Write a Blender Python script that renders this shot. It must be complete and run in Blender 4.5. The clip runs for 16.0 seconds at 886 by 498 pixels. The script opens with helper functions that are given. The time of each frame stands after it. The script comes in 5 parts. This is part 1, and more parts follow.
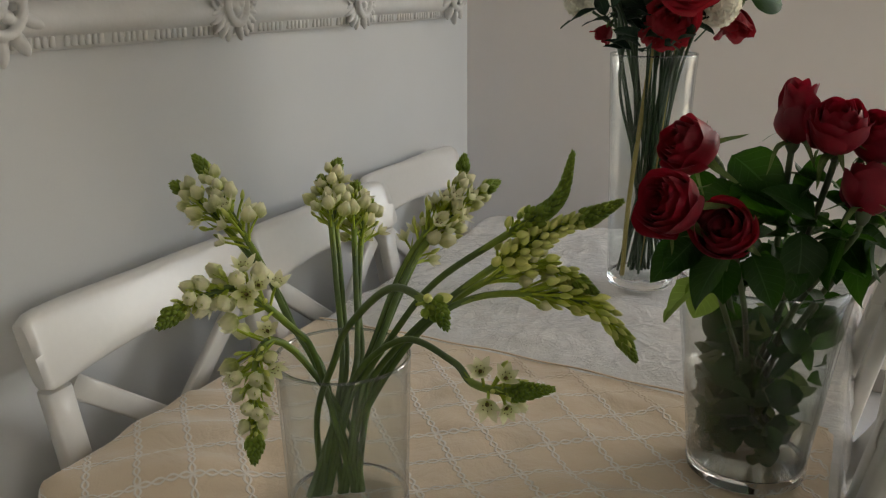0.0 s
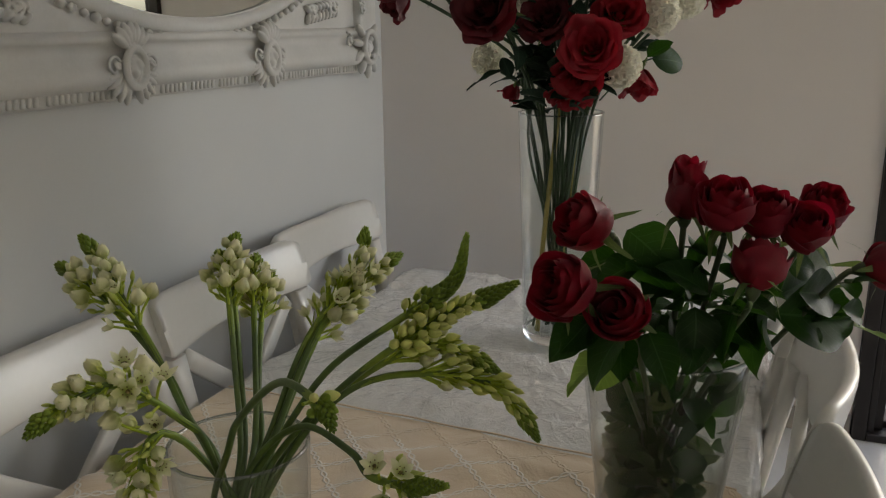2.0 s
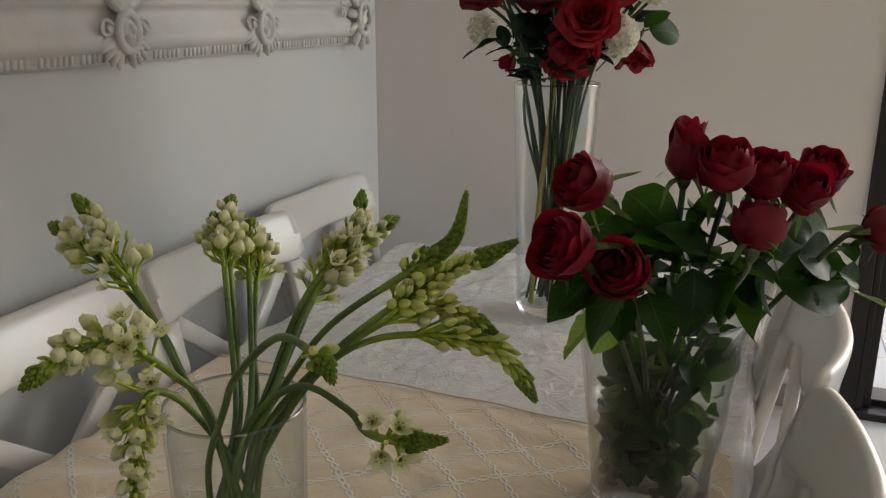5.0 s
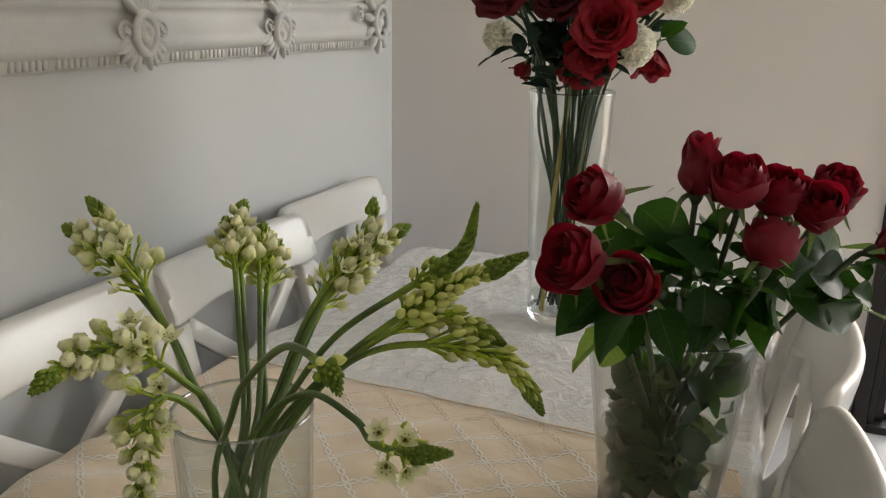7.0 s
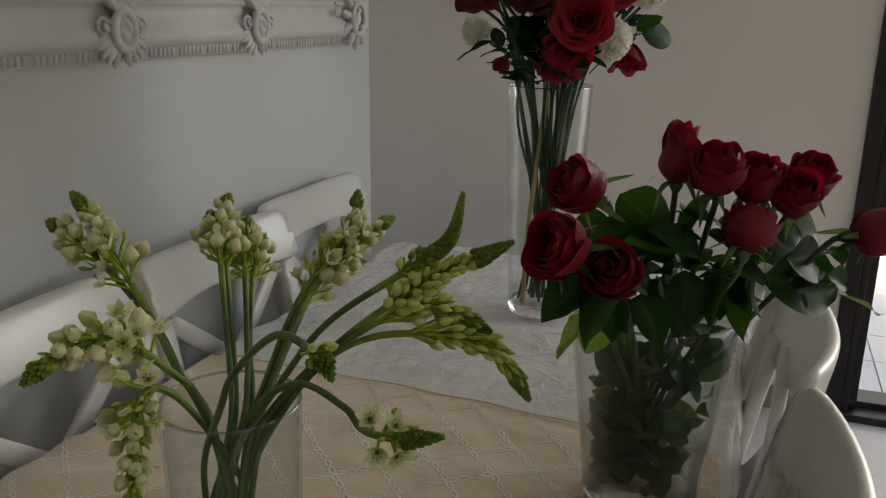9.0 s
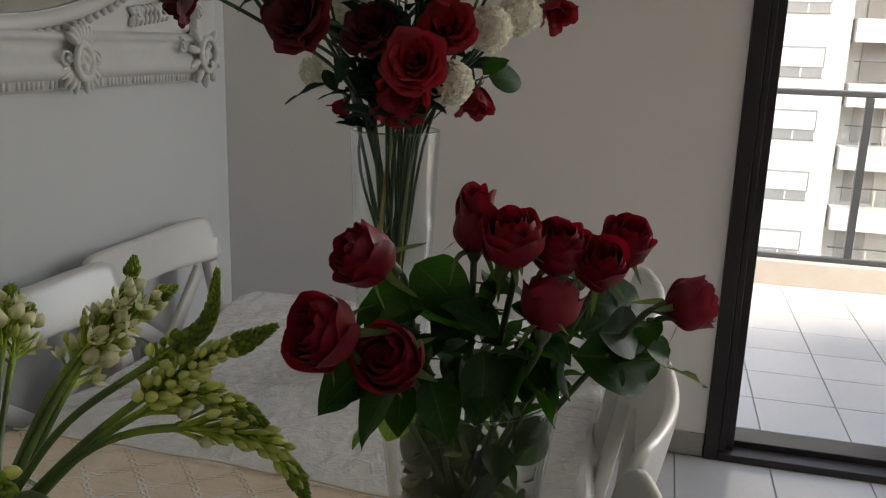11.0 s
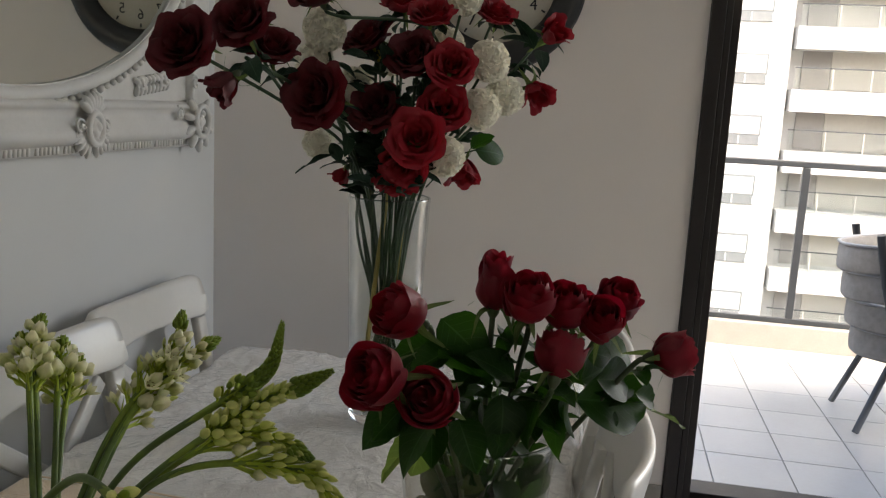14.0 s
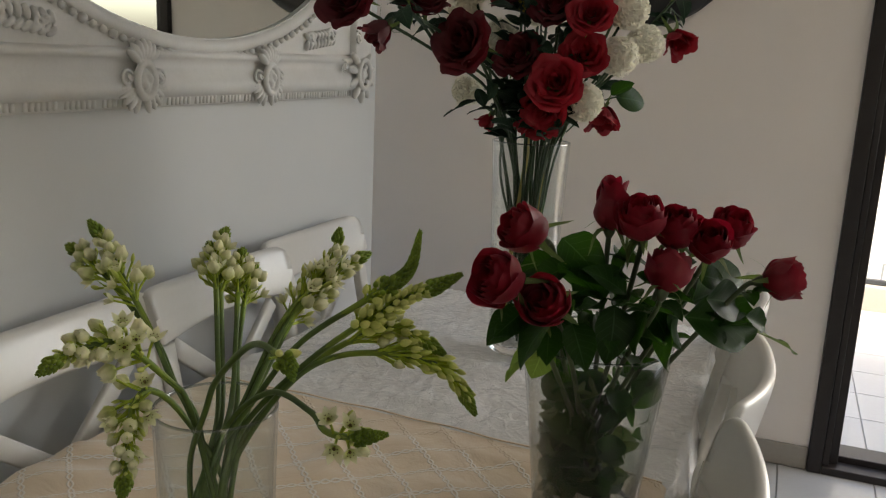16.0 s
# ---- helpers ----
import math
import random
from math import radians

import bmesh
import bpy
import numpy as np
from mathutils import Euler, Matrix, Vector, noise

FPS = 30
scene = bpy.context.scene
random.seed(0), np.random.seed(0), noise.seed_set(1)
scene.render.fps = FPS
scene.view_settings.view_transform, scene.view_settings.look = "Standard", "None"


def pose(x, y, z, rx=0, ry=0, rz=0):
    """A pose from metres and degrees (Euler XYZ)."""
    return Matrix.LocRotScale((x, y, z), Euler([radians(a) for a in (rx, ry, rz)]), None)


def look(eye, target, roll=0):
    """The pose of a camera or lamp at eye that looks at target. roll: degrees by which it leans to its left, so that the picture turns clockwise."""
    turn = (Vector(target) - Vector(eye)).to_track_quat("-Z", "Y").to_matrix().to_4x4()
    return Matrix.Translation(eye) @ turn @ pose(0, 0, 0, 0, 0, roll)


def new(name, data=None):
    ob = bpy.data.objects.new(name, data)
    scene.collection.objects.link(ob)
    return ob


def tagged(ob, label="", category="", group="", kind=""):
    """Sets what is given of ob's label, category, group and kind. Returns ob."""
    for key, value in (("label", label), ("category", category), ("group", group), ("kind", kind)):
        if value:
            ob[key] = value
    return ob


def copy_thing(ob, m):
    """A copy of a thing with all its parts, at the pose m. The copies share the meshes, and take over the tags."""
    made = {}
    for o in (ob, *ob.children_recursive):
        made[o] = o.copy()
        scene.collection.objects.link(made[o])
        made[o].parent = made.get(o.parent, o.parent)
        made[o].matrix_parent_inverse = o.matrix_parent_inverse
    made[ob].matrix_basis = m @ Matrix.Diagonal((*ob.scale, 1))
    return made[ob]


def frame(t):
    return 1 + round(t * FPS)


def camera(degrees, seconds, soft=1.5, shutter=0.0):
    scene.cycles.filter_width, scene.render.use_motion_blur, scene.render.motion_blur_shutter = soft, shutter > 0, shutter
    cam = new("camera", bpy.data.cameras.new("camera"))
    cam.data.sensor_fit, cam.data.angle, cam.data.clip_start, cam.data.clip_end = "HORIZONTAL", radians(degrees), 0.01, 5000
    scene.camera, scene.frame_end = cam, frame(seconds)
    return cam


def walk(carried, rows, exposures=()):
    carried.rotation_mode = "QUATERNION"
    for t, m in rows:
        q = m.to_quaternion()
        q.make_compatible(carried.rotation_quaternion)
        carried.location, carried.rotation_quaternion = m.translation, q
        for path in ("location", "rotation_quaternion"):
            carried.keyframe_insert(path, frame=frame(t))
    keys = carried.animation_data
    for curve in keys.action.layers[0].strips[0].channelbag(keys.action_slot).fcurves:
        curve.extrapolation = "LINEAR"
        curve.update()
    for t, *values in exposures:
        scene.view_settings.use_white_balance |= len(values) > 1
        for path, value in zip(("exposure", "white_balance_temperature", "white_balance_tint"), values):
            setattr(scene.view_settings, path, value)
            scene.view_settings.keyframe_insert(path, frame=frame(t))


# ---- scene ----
cam = camera(55.4, 16.0, soft=1.2)
PATH = [
    (0, (0.084, 0.414, 1.353), (-0.772, 2.121, 0.758), -0.5),
    (0.5, (0.101, 0.402, 1.365), (-0.679, 2.148, 0.781), -0.2),
    (1, (0.116, 0.415, 1.376), (-0.62, 2.182, 0.799), 0.2),
    (1.5, (0.116, 0.443, 1.387), (-0.612, 2.222, 0.836), -0.0),
    (2, (0.106, 0.458, 1.394), (-0.613, 2.252, 0.878), -0.5),
    (2.5, (0.1, 0.457, 1.394), (-0.606, 2.258, 0.885), -0.9),
    (3, (0.1, 0.441, 1.383), (-0.586, 2.251, 0.88), -0.9),
    (3.5, (0.094, 0.429, 1.368), (-0.588, 2.233, 0.838), -0.9),
    (4, (0.094, 0.431, 1.366), (-0.579, 2.231, 0.811), -0.7),
    (6.5, (0.105, 0.483, 1.378), (-0.619, 2.264, 0.825), 1.2),
    (7, (0.1, 0.457, 1.379), (-0.622, 2.239, 0.826), 1.0),
    (7.5, (0.087, 0.437, 1.37), (-0.631, 2.219, 0.815), 0.7),
    (8, (0.079, 0.427, 1.368), (-0.637, 2.21, 0.814), 0.4),
    (10.5, (0.159, 0.538, 1.385), (-0.36, 2.398, 0.864), 1.9),
    (11, (0.183, 0.593, 1.389), (-0.295, 2.475, 0.908), 1.8),
    (11.5, (0.2, 0.624, 1.395), (-0.264, 2.52, 0.96), 1.9),
    (12, (0.208, 0.627, 1.397), (-0.225, 2.538, 0.996), 2.0),
    (12.5, (0.187, 0.61, 1.407), (-0.226, 2.532, 1.039), 2.2),
    (13, (0.159, 0.568, 1.418), (-0.216, 2.502, 1.076), 2.4),
    (13.5, (0.135, 0.49, 1.417), (-0.23, 2.427, 1.076), 2.6),
    (14, (0.133, 0.446, 1.417), (-0.236, 2.382, 1.076), 3.0),
    (14.5, (0.194, 0.41, 1.408), (-0.255, 2.327, 1.052), 3.3),
    (15, (0.251, 0.38, 1.398), (-0.405, 2.226, 0.994), 2.6),
    (15.5, (0.253, 0.36, 1.394), (-0.481, 2.17, 0.964), 2.4),
    (16, (0.206, 0.334, 1.39), (-0.512, 2.148, 0.95), 2.5),
]
EXPOSURES = [(0, 2.73, 7400, 10), (0.5, 2.18, 7400, 10), (1, 2.38, 7400, 10), (2.5, 2.40, 7400, 10), (4.2, 2.38, 7400, 10), (6.3, 3.33, 7400, 10), (6.5, 3.28, 7400, 10), (7, 3.08, 7400, 10), (7.5, 2.54, 7400, 10), (8, 2.38, 7400, 10), (8.2, 2.38, 7400, 10), (10.3, 2.08, 7050, 10), (11, 2.18, 7050, 10), (12, 2.60, 7050, 10), (13, 2.48, 7050, 10), (14, 2.41, 7050, 10), (14.5, 2.38, 7050, 10), (15, 2.73, 7400, 10), (15.5, 2.78, 7400, 10), (16, 2.58, 7400, 10)]
walk(cam, [(t, look(eye, target, roll)) for t, eye, target, roll in PATH], EXPOSURES)

# ---- sky, sun, lamps
world = bpy.data.worlds.new("sky")
scene.world = world
world.use_nodes = True
nt = world.node_tree
sky = nt.nodes.new("ShaderNodeTexSky")
sky.sky_type, sky.sun_disc = "NISHITA", False
sky.sun_elevation, sky.sun_rotation = radians(48), radians(150)
sky.air_density, sky.dust_density = 1.0, 4.0
nt.nodes["Background"].inputs[1].default_value = 0.15
nt.links.new(sky.outputs[0], nt.nodes["Background"].inputs[0])
sun = new("sun", bpy.data.lights.new("sun", "SUN"))
sun.data.energy, sun.data.angle, sun.data.color = 1.2, radians(12), (1.0, 0.96, 0.9)
sun.matrix_basis = look((-3, -6, 20), (2, 5, 0))
# added fill lamp from the right, set in an unseen opening of the east wall
lamp = new("window_light", bpy.data.lights.new("window_light", "AREA"))
lamp.data.shape, lamp.data.size, lamp.data.size_y, lamp.data.energy = "RECTANGLE", 0.8, 1.6, 0.34
lamp.data.color = (1.0, 0.97, 0.93)
lamp.matrix_basis = look((3.38, -1.9, 1.4), (0, 0.6, 1.0))
sky_lamp = new("door_light", bpy.data.lights.new("door_light", "AREA"))
sky_lamp.data.shape, sky_lamp.data.size, sky_lamp.data.size_y, sky_lamp.data.energy = "RECTANGLE", 1.1, 1.35, 5.2
sky_lamp.data.color = (0.97, 0.98, 1.0)
sky_lamp.matrix_basis = look((1.78, 3.44, 1.70), (1.70, 0.0, 0.5))

# ---- material makers


def nodes_of(name):
    m = bpy.data.materials.new(name)
    m.use_nodes = True
    t = m.node_tree
    return m, t, t.nodes["Principled BSDF"]


def add(t, kind, **values):
    n = t.nodes.new(kind)
    for k, v in values.items():
        n.inputs[k.replace("_", " ")].default_value = v
    return n


def calc(t, op, a, b=None, c=None):
    n = t.nodes.new("ShaderNodeMath")
    n.operation = op
    for i, v in enumerate((a, b, c)):
        if v is None:
            continue
        if hasattr(v, "links"):
            t.links.new(v, n.inputs[i])
        else:
            n.inputs[i].default_value = v
    return n.outputs[0]


def mixcol(t, fac, a, b):
    n = t.nodes.new("ShaderNodeMix")
    n.data_type = "RGBA"
    for i, v in ((0, fac), (6, a), (7, b)):
        if hasattr(v, "links"):
            t.links.new(v, n.inputs[i])
        else:
            n.inputs[i].default_value = v if i == 0 else (*v, 1)
    return n.outputs[2]


def ramp(t, fac, lo, hi):
    n = t.nodes.new("ShaderNodeMapRange")
    t.links.new(fac, n.inputs[0])
    n.inputs[1].default_value, n.inputs[2].default_value = lo, hi
    return n.outputs[0]


def surface(name, base, dark, rough=0.5, scale=8.0, fine=120.0, bump=0.1, depth=0.002, coords="Object", spread=0.0, **more):
    """Two-scale stained colour between base and dark, with fine relief."""
    m, t, p = nodes_of(name)
    tc = t.nodes.new("ShaderNodeTexCoord").outputs[coords]
    big = add(t, "ShaderNodeTexNoise", Scale=scale, Detail=5.0, Roughness=0.6)
    small = add(t, "ShaderNodeTexNoise", Scale=fine, Detail=3.0)
    for n in (big, small):
        t.links.new(tc, n.inputs["Vector"])
    f = calc(t, "MULTIPLY_ADD", small.outputs[0], 0.35, calc(t, "MULTIPLY", big.outputs[0], 0.8))
    if spread:
        rnd = t.nodes.new("ShaderNodeObjectInfo").outputs["Random"]
        f = calc(t, "ADD", f, calc(t, "MULTIPLY", calc(t, "SUBTRACT", rnd, 0.5), spread))
    t.links.new(mixcol(t, ramp(t, f, 0.35, 0.8), base, dark), p.inputs["Base Color"])
    b = add(t, "ShaderNodeBump", Strength=bump, Distance=depth)
    t.links.new(small.outputs[0], b.inputs["Height"])
    t.links.new(b.outputs[0], p.inputs["Normal"])
    p.inputs["Roughness"].default_value = rough
    for k, v in more.items():
        p.inputs[k.replace("_", " ")].default_value = v
    return m


def thin(m, weight, colour):
    """Lets some light through a thin leaf or petal."""
    t = m.node_tree
    out = t.nodes["Material Output"]
    tr = add(t, "ShaderNodeBsdfTranslucent", Color=(*colour, 1))
    mix = t.nodes.new("ShaderNodeMixShader")
    mix.inputs[0].default_value = weight
    t.links.new(t.nodes["Principled BSDF"].outputs[0], mix.inputs[1])
    t.links.new(tr.outputs[0], mix.inputs[2])
    t.links.new(mix.outputs[0], out.inputs[0])
    return m


def clear(name, tint, ior, strength=1.0):
    """Thin clear glass or water: passes light, gloss by Fresnel."""
    m, t, p = nodes_of(name)
    t.nodes.remove(p)
    a = add(t, "ShaderNodeBsdfTransparent", Color=(*tint, 1))
    g = add(t, "ShaderNodeBsdfGlossy", Roughness=0.03)
    lw = add(t, "ShaderNodeLayerWeight", Blend=0.5)
    base = ((ior - 1) / (ior + 1)) ** 2
    mix = t.nodes.new("ShaderNodeMixShader")
    t.links.new(calc(t, "MULTIPLY_ADD", calc(t, "POWER", lw.outputs["Facing"], 2.8), strength * 0.85, base * 0.7), mix.inputs[0])
    t.links.new(a.outputs[0], mix.inputs[1])
    t.links.new(g.outputs[0], mix.inputs[2])
    t.links.new(mix.outputs[0], t.nodes["Material Output"].inputs[0])
    return m


WALL = surface("light_grey_wall_paint", (0.63, 0.635, 0.625), (0.60, 0.605, 0.595), 0.7, 2.0, 260.0, 0.08, 0.001)
WALL_WARM = surface("warm_wall_paint", (0.84, 0.775, 0.715), (0.81, 0.745, 0.685), 0.7, 2.0, 260.0, 0.08, 0.001)
CEIL = surface("ceiling_paint", (0.80, 0.80, 0.78), (0.77, 0.77, 0.75), 0.8, 2.0, 200.0, 0.05)
TILE = surface("floor_tile", (0.46, 0.445, 0.42), (0.42, 0.405, 0.38), 0.25, 3.0, 60.0, 0.03, 0.001, spread=0.3)
GROUT = surface("grout", (0.22, 0.21, 0.19), (0.18, 0.17, 0.16), 0.9, 20.0, 200.0, 0.2)
CREAM = surface("cream_lacquer", (0.71, 0.69, 0.645), (0.66, 0.64, 0.595), 0.32, 5.0, 90.0, 0.02, 0.001, Coat_Weight=0.35, Coat_Roughness=0.25)
FRAME = surface("white_carved_frame", (0.68, 0.67, 0.645), (0.60, 0.59, 0.56), 0.45, 14.0, 150.0, 0.12, 0.001)
ALU = surface("dark_brown_aluminium", (0.030, 0.024, 0.022), (0.020, 0.016, 0.015), 0.4, 6.0, 300.0, 0.05, 0.0005, Metallic=0.3)
STONE = surface("beige_kerb_stone", (0.36, 0.33, 0.29), (0.31, 0.28, 0.245), 0.7, 6.0, 80.0, 0.15)
RAILING = surface("dark_grey_railing", (0.06, 0.065, 0.07), (0.045, 0.05, 0.055), 0.4, 8.0, 100.0, 0.05, Metallic=0.4)
WOVEN = surface("grey_woven_rope", (0.30, 0.285, 0.27), (0.20, 0.19, 0.18), 0.85, 30.0, 400.0, 0.5, 0.004)
LEGS = surface("anthracite_metal", (0.06, 0.065, 0.07), (0.05, 0.055, 0.06), 0.45, 10.0, 100.0, 0.05, Metallic=0.5)
PALE_METAL = surface("pale_grey_metal", (0.34, 0.345, 0.35), (0.28, 0.285, 0.29), 0.4, 10.0, 100.0, 0.05, Metallic=0.3)
FACADE = surface("white_facade_stone", (0.42, 0.42, 0.42), (0.38, 0.38, 0.38), 0.8, 0.4, 6.0, 0.1)
FACADE_B = surface("beige_facade_stone", (0.42, 0.405, 0.38), (0.36, 0.345, 0.32), 0.8, 0.4, 6.0, 0.1)
SHUTTER = surface("grey_shutter", (0.26, 0.25, 0.245), (0.21, 0.20, 0.20), 0.6, 1.0, 20.0, 0.1)
DARKWIN = surface("dark_glass_and_recess_shade", (0.17, 0.18, 0.19), (0.12, 0.13, 0.14), 0.1, 1.0, 10.0, 0.02)
EARTH = surface("dry_ground", (0.30, 0.27, 0.22), (0.22, 0.20, 0.16), 0.9, 0.05, 1.0, 0.2)
BLACK = surface("black_clock_rim", (0.012, 0.012, 0.012), (0.02, 0.02, 0.02), 0.3, 20.0, 200.0, 0.05)
DIAL = surface("cream_clock_dial", (0.62, 0.58, 0.48), (0.55, 0.50, 0.40), 0.6, 6.0, 100.0, 0.02)
WOODW = surface("white_table_lacquer", (0.72, 0.70, 0.66), (0.66, 0.64, 0.60), 0.35, 4.0, 80.0, 0.04)

ROSE = thin(surface("dark_red_petal", (0.25, 0.0035, 0.016), (0.15, 0.002, 0.010), 0.5, 60.0, 400.0, 0.2, 0.0005, spread=0.25, Sheen_Weight=0.18, Sheen_Roughness=0.4, Sheen_Tint=(1.0, 0.3, 0.38, 1)), 0.26, (0.42, 0.006, 0.025))
SILK = thin(surface("bright_red_cloth_petal", (0.34, 0.005, 0.018), (0.22, 0.003, 0.011), 0.6, 40.0, 600.0, 0.3, 0.0006, spread=0.25), 0.15, (0.45, 0.01, 0.02))
SILK_DARK = thin(surface("wine_red_cloth_petal", (0.095, 0.002, 0.007), (0.045, 0.001, 0.0035), 0.65, 40.0, 600.0, 0.3, 0.0006, spread=0.25), 0.15, (0.3, 0.01, 0.02))
POM = thin(surface("white_ruffled_petal", (0.94, 0.92, 0.84), (0.92, 0.89, 0.79), 0.7, 80.0, 500.0, 0.2, 0.0006), 0.3, (0.92, 0.88, 0.72))
STEM = surface("dark_green_stem", (0.040, 0.085, 0.030), (0.022, 0.050, 0.018), 0.45, 30.0, 300.0, 0.1, 0.0006)
SOBSTEM = surface("smooth_green_stem", (0.092, 0.155, 0.020), (0.040, 0.078, 0.012), 0.4, 25.0, 300.0, 0.1, 0.0006)
LIGHTSTEM = surface("yellow_green_stalk", (0.42, 0.51, 0.03), (0.26, 0.36, 0.025), 0.5, 40.0, 300.0, 0.1, 0.0006)
MIDSTEM = surface("mid_green_stalk", (0.21, 0.30, 0.025), (0.12, 0.19, 0.02), 0.45, 60.0, 300.0, 0.1, 0.0006)
ROSESTEM = surface("rose_stem", (0.075, 0.12, 0.045), (0.055, 0.06, 0.03), 0.5, 30.0, 200.0, 0.15, 0.0008)
YSTEM = surface("yellowed_stem", (0.42, 0.33, 0.08), (0.32, 0.26, 0.08), 0.5, 20.0, 200.0, 0.1)
YELLOW = surface("small_yellow_filler", (0.45, 0.36, 0.03), (0.30, 0.26, 0.03), 0.6, 60.0, 300.0, 0.1)


def leaf_material(name, base, dark, rough, through_colour, weight):
    """Leaf with a pale midrib and side veins, by the leaf's own length and width."""
    m, t, p = nodes_of(name)
    g = t.nodes.new("ShaderNodeSeparateXYZ")
    t.links.new(t.nodes.new("ShaderNodeTexCoord").outputs["UV"], g.inputs[0])
    u = calc(t, "ABSOLUTE", calc(t, "SUBTRACT", g.outputs[1], 0.5))
    rib = calc(t, "LESS_THAN", u, 0.018)
    wave = calc(t, "SINE", calc(t, "MULTIPLY", calc(t, "SUBTRACT", g.outputs[0], calc(t, "MULTIPLY", u, 0.55)), 46.0))
    vein = calc(t, "GREATER_THAN", wave, 0.955)
    n = add(t, "ShaderNodeTexNoise", Scale=40.0, Detail=4.0)
    t.links.new(t.nodes.new("ShaderNodeTexCoord").outputs["Object"], n.inputs["Vector"])
    rnd = t.nodes.new("ShaderNodeObjectInfo").outputs["Random"]
    f = calc(t, "ADD", calc(t, "MULTIPLY", n.outputs[0], 0.7), calc(t, "MULTIPLY", rnd, 0.5))
    c = mixcol(t, ramp(t, f, 0.2, 0.95), base, dark)
    pale = tuple(min(1, 2.2 * v + 0.02) for v in base)
    c = mixcol(t, calc(t, "MULTIPLY", calc(t, "MAXIMUM", rib, calc(t, "MULTIPLY", vein, 0.5)), 0.6), c, pale)
    t.links.new(c, p.inputs["Base Color"])
    b = add(t, "ShaderNodeBump", Strength=0.35, Distance=0.001)
    t.links.new(calc(t, "SUBTRACT", n.outputs[0], calc(t, "MAXIMUM", rib, vein)), b.inputs["Height"])
    t.links.new(b.outputs[0], p.inputs["Normal"])
    p.inputs["Roughness"].default_value = rough
    p.inputs["Specular IOR Level"].default_value = 0.18
    return thin(m, weight, through_colour)


LEAF = leaf_material("dark_rose_leaf", (0.014, 0.046, 0.009), (0.006, 0.020, 0.004), 0.48, (0.07, 0.24, 0.012), 0.2)
LEAF_PALE = leaf_material("pale_leaf", (0.13, 0.18, 0.065), (0.06, 0.09, 0.034), 0.5, (0.25, 0.35, 0.08), 0.25)
LEAF_LIME = leaf_material("lime_leaf", (0.17, 0.27, 0.06), (0.10, 0.18, 0.04), 0.4, (0.35, 0.50, 0.08), 0.35)
LEAF_SILK = leaf_material("dark_cloth_leaf", (0.014, 0.034, 0.018), (0.007, 0.018, 0.010), 0.5, (0.03, 0.08, 0.03), 0.1)


def bud_material(name, tip, foot, reach):
    """Bud that is green at its foot and pale at its tip."""
    m, t, p = nodes_of(name)
    g = t.nodes.new("ShaderNodeSeparateXYZ")
    tc = t.nodes.new("ShaderNodeTexCoord")
    t.links.new(tc.outputs["Generated"], g.inputs[0])
    n = add(t, "ShaderNodeTexNoise", Scale=300.0, Detail=3.0)
    t.links.new(tc.outputs["Object"], n.inputs["Vector"])
    rnd = t.nodes.new("ShaderNodeObjectInfo").outputs["Random"]
    f = calc(t, "ADD", g.outputs[2], calc(t, "MULTIPLY_ADD", n.outputs[0], 0.3, calc(t, "MULTIPLY_ADD", rnd, 0.3, -0.3)))
    t.links.new(mixcol(t, ramp(t, f, 0.0, reach), foot, tip), p.inputs["Base Color"])
    p.inputs["Roughness"].default_value = 0.5
    return thin(m, 0.38, tip)


BUD = bud_material("cream_bud", (0.88, 0.87, 0.38), (0.38, 0.50, 0.025), 1.0)
BUD_SLIM = bud_material("slim_pale_bud", (0.76, 0.78, 0.28), (0.32, 0.43, 0.035), 0.95)
BUD_GREEN = bud_material("green_bud", (0.29, 0.40, 0.042), (0.12, 0.21, 0.02), 0.9)
PETAL_W = bud_material("white_star_petal", (0.92, 0.89, 0.64), (0.44, 0.53, 0.07), 0.75)
OVARY = surface("dark_flower_centre", (0.05, 0.045, 0.02), (0.30, 0.22, 0.05), 0.5, 200.0, 500.0, 0.1)
GLASS = clear("clear_glass", (0.96, 0.975, 0.97), 1.45)
RIM = clear("glass_rim", (0.62, 0.68, 0.68), 2.8)
WATER = clear("water", (0.93, 0.95, 0.93), 1.33)
THICK, t, p = nodes_of("solid_glass")
p.inputs["Transmission Weight"].default_value, p.inputs["Roughness"].default_value, p.inputs["IOR"].default_value = 1.0, 0.0, 1.45
p.inputs["Base Color"].default_value = (0.97, 0.985, 0.98, 1)
m, t, p = nodes_of("mirror_silver")
p.inputs["Metallic"].default_value, p.inputs["Roughness"].default_value = 1.0, 0.015
p.inputs["Base Color"].default_value = (0.80, 0.83, 0.80, 1)
SILVER = m


